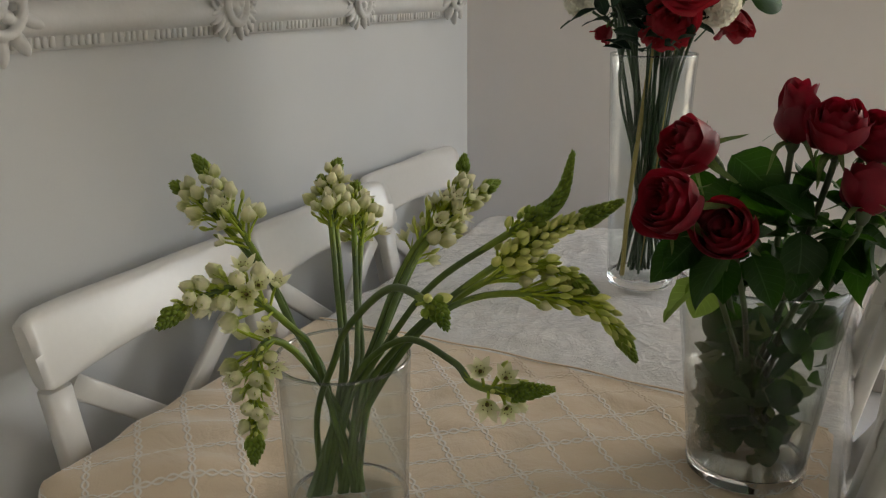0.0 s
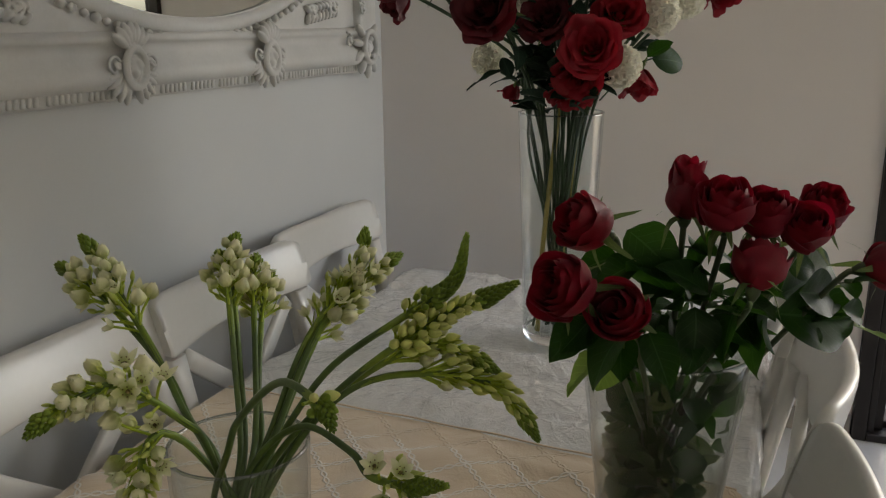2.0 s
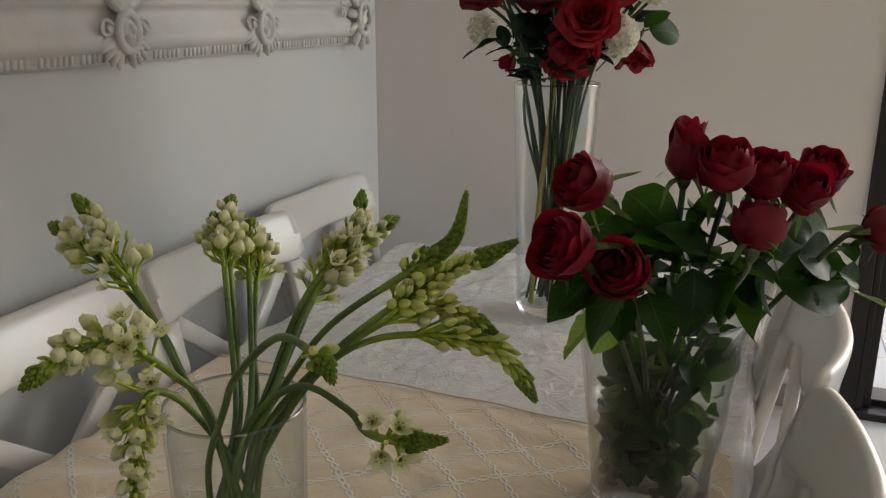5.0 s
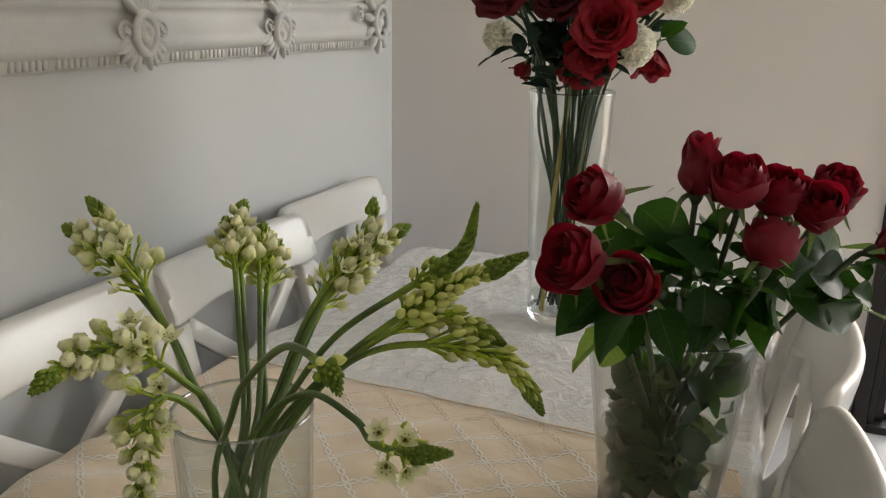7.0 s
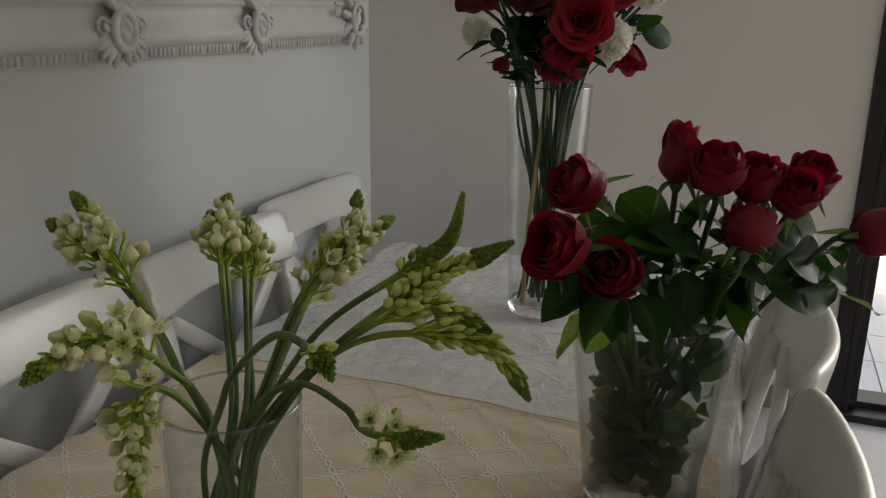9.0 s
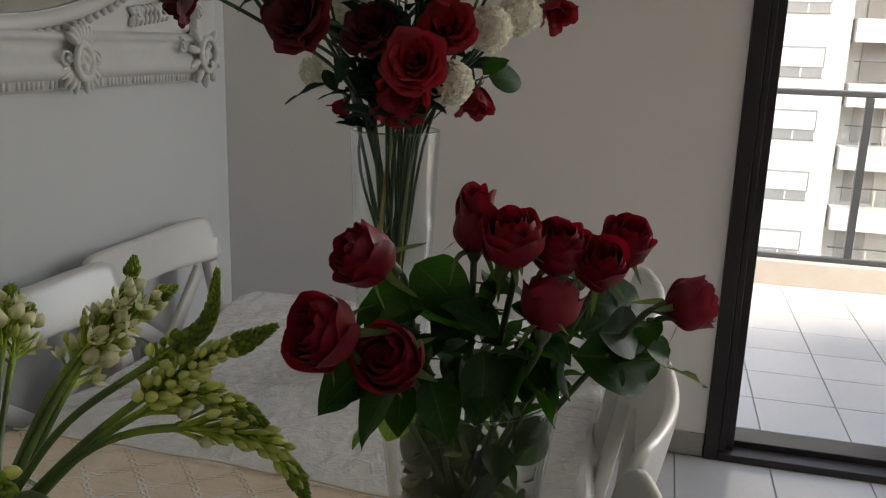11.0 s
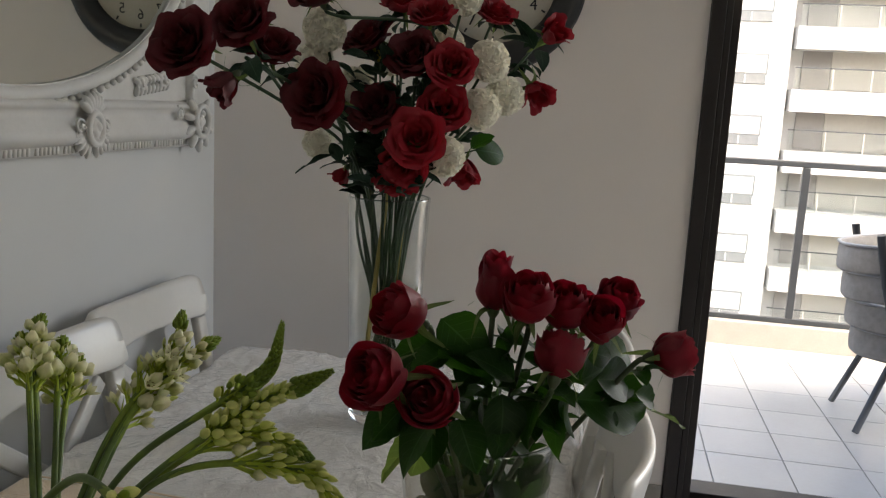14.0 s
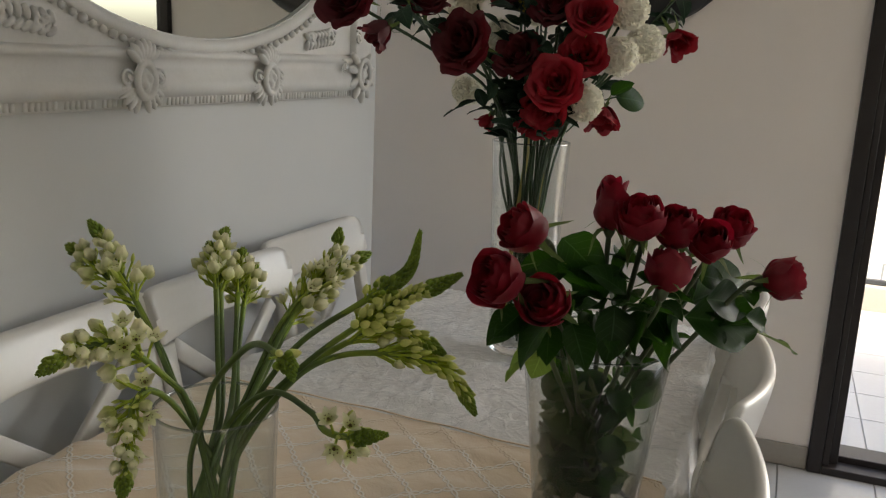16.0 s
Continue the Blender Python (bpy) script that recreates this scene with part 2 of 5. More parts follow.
def beige_cloth():
    """Beige damask with a lattice of embroidered chains and small knots where they cross."""
    m, t, p = nodes_of("beige_embroidered_cloth")
    tc = t.nodes.new("ShaderNodeTexCoord").outputs["UV"]
    s = t.nodes.new("ShaderNodeSeparateXYZ")
    wob = add(t, "ShaderNodeTexNoise", Scale=9.0, Detail=2.0)
    t.links.new(tc, wob.inputs["Vector"])
    t.links.new(tc, s.inputs[0])
    x, y = (calc(t, "MULTIPLY_ADD", calc(t, "SUBTRACT", wob.outputs[0], 0.5), 0.008, s.outputs[i]) for i in (0, 1))
    step = 0.0655
    pq = []
    for ang in (-53.0, 46.0):
        cx, cy = np.cos(radians(ang)), np.sin(radians(ang))
        pq.append(calc(t, "ADD", calc(t, "MULTIPLY", x, float(cx) / step), calc(t, "MULTIPLY_ADD", y, float(cy) / step, 0.13 if ang < 0 else 0.42)))
    lines, near = None, []
    for i in (0, 1):
        off = calc(t, "SUBTRACT", calc(t, "FRACT", calc(t, "ADD", pq[i], 0.5)), 0.5)
        along = calc(t, "MULTIPLY", pq[1 - i], 4.0 * 3.14159)
        lobe = calc(t, "MULTIPLY", calc(t, "ABSOLUTE", calc(t, "SINE", along)), 0.055)
        d = calc(t, "ABSOLUTE", calc(t, "SUBTRACT", calc(t, "ABSOLUTE", off), lobe))
        line = calc(t, "SUBTRACT", 1.0, ramp(t, d, 0.012, 0.035))
        near.append(calc(t, "ABSOLUTE", off))
        lines = line if lines is None else calc(t, "MAXIMUM", lines, line)
    knot = calc(t, "SUBTRACT", 1.0, ramp(t, calc(t, "ADD", near[0], near[1]), 0.03, 0.10))
    star = calc(t, "MAXIMUM", lines, knot)
    weave = add(t, "ShaderNodeTexNoise", Scale=420.0, Detail=2.0)
    stain = add(t, "ShaderNodeTexNoise", Scale=5.0, Detail=4.0)
    for n in (weave, stain):
        t.links.new(tc, n.inputs["Vector"])
    base = mixcol(t, ramp(t, stain.outputs[0], 0.3, 0.75), (0.83, 0.67, 0.485), (0.77, 0.615, 0.44))
    base = mixcol(t, calc(t, "MULTIPLY", weave.outputs[0], 0.25), base, (0.66, 0.51, 0.38))
    fade = calc(t, "MULTIPLY", calc(t, "MULTIPLY_ADD", stain.outputs[0], 0.6, 0.50), calc(t, "SUBTRACT", 1.0, ramp(t, s.outputs[1], 1.548, 1.556)))
    t.links.new(mixcol(t, calc(t, "MULTIPLY", star, fade), base, (0.93, 0.88, 0.82)), p.inputs["Base Color"])
    crease = add(t, "ShaderNodeTexNoise", Scale=9.0, Detail=4.0, Roughness=0.6, Distortion=1.2)
    t.links.new(tc, crease.inputs["Vector"])
    b = add(t, "ShaderNodeBump", Strength=0.7, Distance=0.0026)
    t.links.new(calc(t, "MULTIPLY_ADD", crease.outputs[0], 4.0, calc(t, "MULTIPLY_ADD", weave.outputs[0], 0.3, star)), b.inputs["Height"])
    t.links.new(b.outputs[0], p.inputs["Normal"])
    p.inputs["Roughness"].default_value = 0.36
    p.inputs["Sheen Weight"].default_value = 0.3
    return m


def white_cloth():
    """White embroidered cloth under a clear crinkled cover."""
    m, t, p = nodes_of("white_covered_cloth")
    tc = t.nodes.new("ShaderNodeTexCoord").outputs["UV"]
    vor = add(t, "ShaderNodeTexVoronoi", Scale=26.0)
    vor.feature = "DISTANCE_TO_EDGE"
    big = add(t, "ShaderNodeTexNoise", Scale=7.0, Detail=5.0, Roughness=0.65)
    fine = add(t, "ShaderNodeTexNoise", Scale=150.0, Detail=3.0)
    wrinkle = add(t, "ShaderNodeTexNoise", Scale=42.0, Detail=5.0, Roughness=0.72, Distortion=1.6)
    for n in (vor, big, fine, wrinkle):
        t.links.new(tc, n.inputs["Vector"])
    motif = calc(t, "MULTIPLY", ramp(t, big.outputs[0], 0.46, 0.56), calc(t, "SUBTRACT", 1.0, ramp(t, vor.outputs[0], 0.02, 0.10)))
    t.links.new(mixcol(t, motif, (0.84, 0.82, 0.79), (0.92, 0.90, 0.87)), p.inputs["Base Color"])
    b = add(t, "ShaderNodeBump", Strength=0.6, Distance=0.008)
    t.links.new(calc(t, "ADD", calc(t, "MULTIPLY_ADD", fine.outputs[0], 0.2, calc(t, "MULTIPLY", motif, 0.25)), wrinkle.outputs[0]), b.inputs["Height"])
    t.links.new(b.outputs[0], p.inputs["Normal"])
    c = add(t, "ShaderNodeBump", Strength=1.0, Distance=0.016)
    ridge = calc(t, "ABSOLUTE", calc(t, "SUBTRACT", wrinkle.outputs[0], 0.5))
    broad = add(t, "ShaderNodeTexNoise", Scale=14.0, Detail=4.0, Roughness=0.6, Distortion=2.0)
    t.links.new(tc, broad.inputs["Vector"])
    t.links.new(calc(t, "MULTIPLY_ADD", calc(t, "ABSOLUTE", calc(t, "SUBTRACT", broad.outputs[0], 0.5)), -4.0, calc(t, "MULTIPLY", ridge, -3.0)), c.inputs["Height"])
    t.links.new(c.outputs[0], p.inputs["Coat Normal"])
    p.inputs["Roughness"].default_value, p.inputs["Coat Weight"].default_value, p.inputs["Coat Roughness"].default_value = 0.28, 1.0, 0.05
    return m


BEIGE, LACE = beige_cloth(), white_cloth()

# ---- building helpers
ORG = {}
rng = random.Random(7)


def thing(name, at, label, category, group="", kind=""):
    e = new(name)
    e.empty_display_size = 0.05
    e.matrix_basis = at if isinstance(at, Matrix) else Matrix.Translation(at)
    ORG[e] = e.matrix_basis.copy()
    return tagged(e, label, category, group, kind)


def part(name, shape, material, parent=None, label="", m=None, kind=""):
    """One mesh object. shape: a bmesh in world metres, or a mesh with its own pose m."""
    place = Matrix() if m is None else m
    if isinstance(shape, bmesh.types.BMesh):
        me = bpy.data.meshes.new(name)
        if m is None and parent is not None:
            place = ORG[parent].copy()
            bmesh.ops.transform(shape, matrix=place.inverted(), verts=shape.verts)
        shape.to_mesh(me)
        shape.free()
        me.materials.append(material)
    else:
        me = shape
    ob = new(name, me)
    if parent is not None:
        ob.parent = parent
        ob.matrix_basis = ORG[parent].inverted() @ place
    else:
        ob.matrix_basis = place
    ORG[ob] = place.copy()
    return tagged(ob, label, kind=kind)


def smooth(bm):
    for f in bm.faces:
        f.smooth = True
    return bm


def slab(a, b, bevel=0.0, bm=None, m=None, segments=2):
    """A box between two corners, its edges rounded."""
    out = bmesh.new()
    bmesh.ops.create_cube(out, size=1)
    a, b = Vector(a), Vector(b)
    for v in out.verts:
        v.co = Vector([(a[i] + b[i]) / 2 + v.co[i] * (b[i] - a[i]) for i in range(3)])
    if bevel:
        bmesh.ops.bevel(out, geom=list(out.edges), offset=bevel, segments=segments, affect="EDGES", profile=0.5)
    if m is not None:
        bmesh.ops.transform(out, matrix=m, verts=out.verts)
    return join(bm, out)


def join(bm, other):
    if bm is None:
        return other
    tmp = bpy.data.meshes.new("tmp")
    other.to_mesh(tmp)
    other.free()
    bm.from_mesh(tmp)
    bpy.data.meshes.remove(tmp)
    return bm


def glide(points, n):
    """Catmull-Rom through the points, n steps a span."""
    q = [Vector(v) for v in points]
    q = [2 * q[0] - q[1]] + q + [2 * q[-1] - q[-2]]
    out = []
    for i in range(1, len(q) - 2):
        for k in range(n):
            s = k / n
            a, b, c, d = q[i - 1:i + 3]
            out.append(0.5 * ((2 * b) + (c - a) * s + (2 * a - 5 * b + 4 * c - d) * s * s + (3 * b - a - 3 * c + d) * s ** 3))
    return out + [q[-2]]


def tube(points, radius, sides=8, bm=None):
    """A round rod along the points; radius is a number or a function of 0..1."""
    bm = bmesh.new() if bm is None else bm
    rings, up = [], Vector((0.31, 0.2, 0.93))
    for i, q in enumerate(points):
        d = (points[min(i + 1, len(points) - 1)] - points[max(i - 1, 0)]).normalized()
        a = d.cross(up).normalized()
        b = d.cross(a)
        r = radius(i / (len(points) - 1)) if callable(radius) else radius
        rings.append([bm.verts.new(q + r * (a * np.cos(k * 6.2832 / sides) + b * np.sin(k * 6.2832 / sides))) for k in range(sides)])
    for r0, r1 in zip(rings, rings[1:]):
        for k in range(sides):
            bm.faces.new((r0[k], r0[(k + 1) % sides], r1[(k + 1) % sides], r1[k])).smooth = True
    bm.faces.new(rings[0])
    bm.faces.new(rings[-1][::-1])
    return bm


def lathe(profile, sides, centre, bm=None):
    """Turns (radius, height) pairs about an upright axis; radius 0 closes with a point."""
    bm = bmesh.new() if bm is None else bm
    rings = []
    for r, z in profile:
        if r == 0:
            rings.append([bm.verts.new((centre[0], centre[1], centre[2] + z))])
        else:
            rings.append([bm.verts.new((centre[0] + r * np.cos(k * 6.2832 / sides), centre[1] + r * np.sin(k * 6.2832 / sides), centre[2] + z)) for k in range(sides)])
    for a, b in zip(rings, rings[1:]):
        for k in range(sides):
            j = (k + 1) % sides
            if len(a) == 1:
                f = (a[0], b[j], b[k])
            elif len(b) == 1:
                f = (a[k], a[j], b[0])
            else:
                f = (a[k], a[j], b[j], b[k])
            bm.faces.new(f).smooth = True
    return bm


def grid(nu, nv, place):
    """A sheet of nu by nv cells; place(u, v) gives each corner. The u, v go into the sheet's map."""
    bm = bmesh.new()
    uv = bm.loops.layers.uv.new("map")
    vs = [[bm.verts.new(place(i / nu, j / nv)) for j in range(nv + 1)] for i in range(nu + 1)]
    for i in range(nu):
        for j in range(nv):
            f = bm.faces.new((vs[i][j], vs[i + 1][j], vs[i + 1][j + 1], vs[i][j + 1]))
            f.smooth = True
            for l, (a, b) in zip(f.loops, ((i, j), (i + 1, j), (i + 1, j + 1), (i, j + 1))):
                l[uv].uv = (a / nu, b / nv)
    return bm


def mesh_of(name, bm, *materials):
    me = bpy.data.meshes.new(name)
    bm.to_mesh(me)
    bm.free()
    for mt in materials:
        me.materials.append(mt)
    return me


def facing(at, axis, twist=0.0, size=1.0):
    """Pose with its z along axis."""
    q = Vector(axis).normalized().to_track_quat("Z", "Y").to_matrix().to_4x4()
    return Matrix.Translation(at) @ q @ Matrix.Rotation(twist, 4, "Z") @ Matrix.Scale(size, 4)


# ---- the room
def wall(name, *blocks, material=WALL, label="plain painted room wall"):
    bm = None
    for a, b in blocks:
        bm = slab(a, b, 0, bm)
    return tagged(part(name, bm, material), label, "wall", kind="structure")


wall("wall_west", ((-1.25, -3.0, 0), (-0.985, 2.715, 2.62)), label="light grey painted wall behind the mirror and chairs")
# unseen recess, its opening added to brighten the north wall near the corner
wall("wall_west_recess", ((-3.65, 1.85, 0), (-3.5, 3.45, 0.7)), ((-3.65, 1.85, 2.3), (-3.5, 3.45, 2.62)), ((-3.65, 1.85, 0.7), (-3.5, 2.1, 2.3)), ((-3.5, 1.85, 0), (-1.25, 2.0, 2.62)))
wall("wall_north", ((-3.65, 3.45, 0), (0.42, 3.65, 2.62)), ((3.32, 3.45, 0), (3.55, 3.65, 2.62)), ((0.42, 3.45, 2.42), (3.32, 3.65, 2.62)), material=WALL_WARM, label="warm white wall beside the balcony door")
# the gap out of view in the east wall is added for the fill lamp
wall("wall_east", ((3.4, -2.4, 0), (3.55, 3.45, 0.55)), ((3.4, -2.4, 2.3), (3.55, 3.45, 2.62)), ((3.4, -1.4, 0.55), (3.55, 3.45, 2.3)), ((3.4, -3.0, 0), (3.55, -2.4, 2.62)))
wall("wall_south", ((-1.25, -3.15, 0), (3.55, -3.0, 2.62)))
tagged(part("ceiling", slab((-3.65, -3.15, 2.62), (3.55, 3.65, 2.75)), CEIL), "plain white ceiling", "ceiling", kind="structure")
floor = tagged(part("floor", slab((-3.65, -3.15, -0.12), (3.55, 3.65, -0.004)), GROUT), "pale grout bed of the tiled room floor", "floor", kind="structure")
trim = tagged(part("baseboard", slab((-3.49, 3.438, 0.0), (0.418, 3.449, 0.085), 0.003), STONE), "pale beige tile skirting along the wall", "baseboard", kind="structure")

door = thing("door_1", (1.5, 3.5, 0), "dark brown aluminium sliding door frame, standing open", "door", kind="structure")
for n, a, b in (("jamb", (0.422, 3.425, 0), (0.468, 3.66, 2.418)), ("jamb", (0.470, 3.44, 0.03), (0.492, 3.655, 2.39)), ("jamb", (0.494, 3.47, 0.03), (0.522, 3.645, 2.39)),
                ("jamb", (3.24, 3.43, 0), (3.318, 3.66, 2.418)), ("sill", (0.470, 3.425, 0.0), (3.238, 3.50, 0.028)), ("sill", (0.524, 3.502, 0.0), (3.238, 3.56, 0.05)),
                ("sill", (0.524, 3.562, 0.0), (3.238, 3.65, 0.036)), ("head", (0.470, 3.43, 2.392), (3.238, 3.655, 2.418))):
    part(n, slab(a, b, 0.003), ALU, door)

# ---- balcony
balcony = tagged(part("balcony_floor", slab((-2.2, 3.66, -0.2), (4.5, 6.05, -0.004)), GROUT), "grout bed of the tiled balcony floor", "floor", kind="structure")
tagged(part("kerb", slab((-2.2, 5.9, -0.004), (4.5, 6.06, 0.152), 0.006), STONE), "beige stone kerb at the balcony edge", "kerb", kind="structure")
tagged(part("kerb_wall", slab((-2.4, 3.66, -0.2), (-2.21, 6.1, 2.75)), FACADE), "white side wall closing the balcony", "wall", kind="structure")
rail = thing("railing", (1.0, 5.98, 0.152), "dark metal balcony railing with clear glass panels", "railing", kind="structure")
part("handrail", slab((-2.2, 5.955, 1.14), (4.5, 6.005, 1.178), 0.006), RAILING, rail)
part("bottom_rail", slab((-2.2, 5.96, 0.153), (4.5, 6.0, 0.185), 0.004), RAILING, rail)
for k in range(-2, 3):
    x = 1.325 + 1.22 * k
    part("post", slab((x - 0.022, 5.96, 0.186), (x + 0.022, 6.0, 1.139), 0.004), RAILING, rail)
    part("pane", slab((x + 0.03, 5.975, 0.2), (x + 1.19, 5.983, 1.12)), GLASS, rail)

chair = thing("patio_chair", (1.55, 4.73, 0), "grey woven outdoor armchair with dark metal legs", "chair")
for y, s in ((4.50, 1), (4.95, -1)):
    part("leg", tube([Vector(v) for v in ((1.36, y, 0), (1.50, y + 0.05 * s, 0.38), (1.52, y + 0.05 * s, 0.44))], 0.016), LEGS, chair)
    part("leg", tube([Vector(v) for v in ((2.05, y, 0), (1.98, y + 0.03 * s, 0.40), (1.96, y + 0.03 * s, 0.46))], 0.016), LEGS, chair)
    part("back_post", tube([Vector(v) for v in ((1.50, y + 0.03 * s, 0.40), (1.41, y + 0.02 * s, 0.70), (1.36, y + 0.015 * s, 0.93))], 0.019), LEGS, chair)
part("seat", slab((1.45, 4.46, 0.40), (2.02, 5.0, 0.47), 0.03), WOVEN, chair)
for k in range(4):
    z0, x0 = 0.34 + 0.132 * k, 1.33 - 0.034 * k
    shell = [Vector((x0 + 0.40 * (abs(s) ** 2.2) + 0.03 * (1 - abs(s)), 4.725 + 0.33 * s * (1 - 0.12 * abs(s)), 0)) for s in np.linspace(-1, 1, 25)]

    def band(u, v, q=shell, z=z0, k=k):
        i = u * 24
        a, b = q[int(min(i, 23))], q[int(min(i, 23)) + 1]
        c = a.lerp(b, i - int(min(i, 23)))
        w = v * 6.2832
        return (c.x + 0.010 * np.cos(w), c.y, z + 0.062 + 0.066 * np.sin(w) + 0.03 * (abs(u - 0.5) * 2) ** 2 * (k > 1))
    part("woven_band", grid(24, 12, band), WOVEN, chair)
    part("band_rim", tube([Vector((q.x - 0.010, q.y, z0 + 0.126 + 0.03 * (abs(i / 12 - 1)) ** 2 * (k > 1))) for i, q in enumerate(shell)], 0.007, 6), PALE_METAL, chair)

# ---- distance: ground and the building across the street
tagged(part("ground", slab((-900, -600, -22.5), (900, 1500, -22.0)), EARTH), "dry pale ground far below the balcony", "ground", kind="structure")
house = thing("apartment_building", (8, 45, -22), "white stone apartment tower with glass-fronted balconies", "building")
FLOOR_H = 2.98
part("wall", slab((-14, 46.6, -22), (34, 58, 33)), FACADE, house)
bays = []
for bx in (-16.2, -4.4, 7.4, 19.2):
    bays.append((bx - 3.6, bx + 0.95))
for b0, b1 in bays:
    part("pier", slab((b0, 45.0, -22), (b1, 46.59, 33)), FACADE, house)
# dark glass below; its border round the smaller shutter stands for recess shade
win = mesh_of("w", slab((-1.03, -0.04, -0.74), (1.03, 0.04, 0.74), 0.02), DARKWIN)
frm = mesh_of("f", slab((-0.03, -0.02, -0.20), (0.03, 0.05, 0.20)), FACADE)
shut = mesh_of("s", slab((-0.94, -0.03, -0.42), (0.94, 0.05, 0.42)), FACADE)
slabm = mesh_of("b", slab((-3.55, -1.2, -0.53), (3.55, 0.05, 0.53)), FACADE)
glassm = mesh_of("g", slab((-0.85, -0.02, -0.50), (0.85, 0.02, 0.50)), GLASS)
postm = mesh_of("p", slab((-0.025, -0.03, -0.50), (0.025, 0.03, 0.50)), FACADE_B)
railm = mesh_of("r", slab((-3.5, -0.04, -0.03), (3.5, 0.04, 0.03)), LEGS)
doorm = mesh_of("d", slab((-0.68, -0.05, -1.1), (0.68, 0.05, 1.1)), SHUTTER)
sidem = mesh_of("e", slab((-1.9, -0.05, -1.22), (1.9, 0.05, 1.22)), FACADE_B)
for k in range(-6, 8):
    z = -0.22 + FLOOR_H * k
    for j, (b0, b1) in enumerate(bays):
        if j in (1, 2):
            wx = (b0 + b1) / 2 + 0.25
            w = part("window", win, None, house, m=Matrix.Translation((wx, 44.98, z + 1.11)))
            part("shutter", shut, None, w, m=Matrix.Translation((wx, 44.93, z + 1.32)))
            for d in (-0.99, 0.0, 0.99):
                part("bar", frm, None, w, m=Matrix.Translation((wx + d, 44.93, z + 0.61)))
        if j < 3:
            bx = b1 + 3.7
            part("balcony_slab", slabm, None, house, m=Matrix.Translation((bx, 45.75, z - 0.35)))
            for d in range(4):
                part("balcony_pane", glassm, None, house, m=Matrix.Translation((bx - 2.62 + 1.75 * d, 44.6, z + 0.69)))
                part("balcony_post", postm, None, house, m=Matrix.Translation((bx - 1.745 + 1.75 * d, 44.6, z + 0.69)))
            part("balcony_rail", railm, None, house, m=Matrix.Translation((bx, 44.6, z + 1.22)))
            part("balcony_door", doorm, None, house, m=Matrix.Translation((bx - 2.15, 46.52, z + 1.37)))
            part("balcony_panel", sidem, None, house, m=Matrix.Translation((bx + 0.45, 46.53, z + 1.5)))

# ---- wall clock
clock = thing("wall_clock", (-0.3, 3.45, 1.84), "round wall clock with a wide black rim and cream dial", "clock")


def ring(profile, centre, sides=48):
    """Turns a profile about the clock's level axis."""
    bm = lathe(profile, sides, (0, 0, 0))
    bmesh.ops.transform(bm, matrix=Matrix.Translation(centre) @ Matrix.Rotation(radians(90), 4, "X"), verts=bm.verts)
    return bm


part("rim", ring([(0.20, 0.0), (0.305, 0.0), (0.312, 0.012), (0.30, 0.032), (0.27, 0.042), (0.235, 0.036), (0.212, 0.02), (0.206, 0.006)], (-0.3, 3.449, 1.84)), BLACK, clock)
part("dial", ring([(0, 0.012), (0.212, 0.012), (0.212, 0.002), (0, 0.002)], (-0.3, 3.449, 1.84)), DIAL, clock)
for h in range(1, 13):
    a = radians(30 * h)
    cu = bpy.data.curves.new("numeral", "FONT")
    cu.body, cu.size, cu.align_x, cu.align_y, cu.extrude = str(h), 0.055, "CENTER", "CENTER", 0.0006
    tmp = new("numeral_source", cu)
    me = bpy.data.meshes.new_from_object(tmp)
    bpy.data.objects.remove(tmp)
    me.materials.append(BLACK)
    part("numeral", me, None, clock, m=Matrix.Translation((-0.3 + 0.155 * np.sin(a), 3.4355, 1.84 + 0.155 * np.cos(a))) @ Matrix.Rotation(radians(90), 4, "X"))
    part("hour_mark", slab((-0.003, -0.001, 0.187), (0.003, 0.001, 0.202), m=Matrix.Translation((-0.3, 3.436, 1.84)) @ Matrix.Rotation(a, 4, "Y")), BLACK, clock)
for ln, wd, a in ((0.11, 0.008, 305), (0.16, 0.006, 60)):
    part("pointer", slab((-wd / 2, -0.002, -0.02), (wd / 2, 0, ln), 0.0008, m=Matrix.Translation((-0.3, 3.431, 1.84)) @ Matrix.Rotation(radians(a), 4, "Y")), BLACK, clock)

# ---- ornate mirror
YC, ZC, HY, HZ, AY, AZ = 1.852, 1.87, 0.768, 0.60, 0.672, 0.46
XW = -0.984
mirror = thing("mirror", (XW, YC, ZC - HZ), "white carved rectangular mirror frame with an oval glass", "mirror")
part("mirror_glass", grid(4, 40, lambda u, v: (-0.970, YC + (AY + 0.01) * u * np.cos(v * 6.2832) + 1e-5, ZC + (AZ + 0.01) * u * np.sin(v * 6.2832))), SILVER, mirror, "clear oval mirror glass")
# moulding: (distance in from the outer edge, height off the wall)
PROFILE = [(0.0, 0.0), (0.0, 0.018), (0.004, 0.022), (0.020, 0.026), (0.022, 0.036), (0.030, 0.044), (0.040, 0.046), (0.052, 0.042), (0.066, 0.033), (0.080, 0.027), (0.092, 0.030), (0.097, 0.038), (0.104, 0.041), (0.110, 0.036), (0.114, 0.028), (0.116, 0.022)]
for side in range(4):
    bm = bmesh.new()
    rows = []
    for d, h in PROFILE:
        y0, y1, z0, z1 = YC - HY + d, YC + HY - d, ZC - HZ + d, ZC + HZ - d
        c = [(y0, z0), (y1, z0), (y1, z1), (y0, z1)]
        rows.append([bm.verts.new((XW + h, *c[side])), bm.verts.new((XW + h, *c[(side + 1) % 4]))])
    for a, b in zip(rows, rows[1:]):
        bm.faces.new((a[0], a[1], b[1], b[0])).smooth = True
    part("frame_rail", bm, FRAME, mirror)


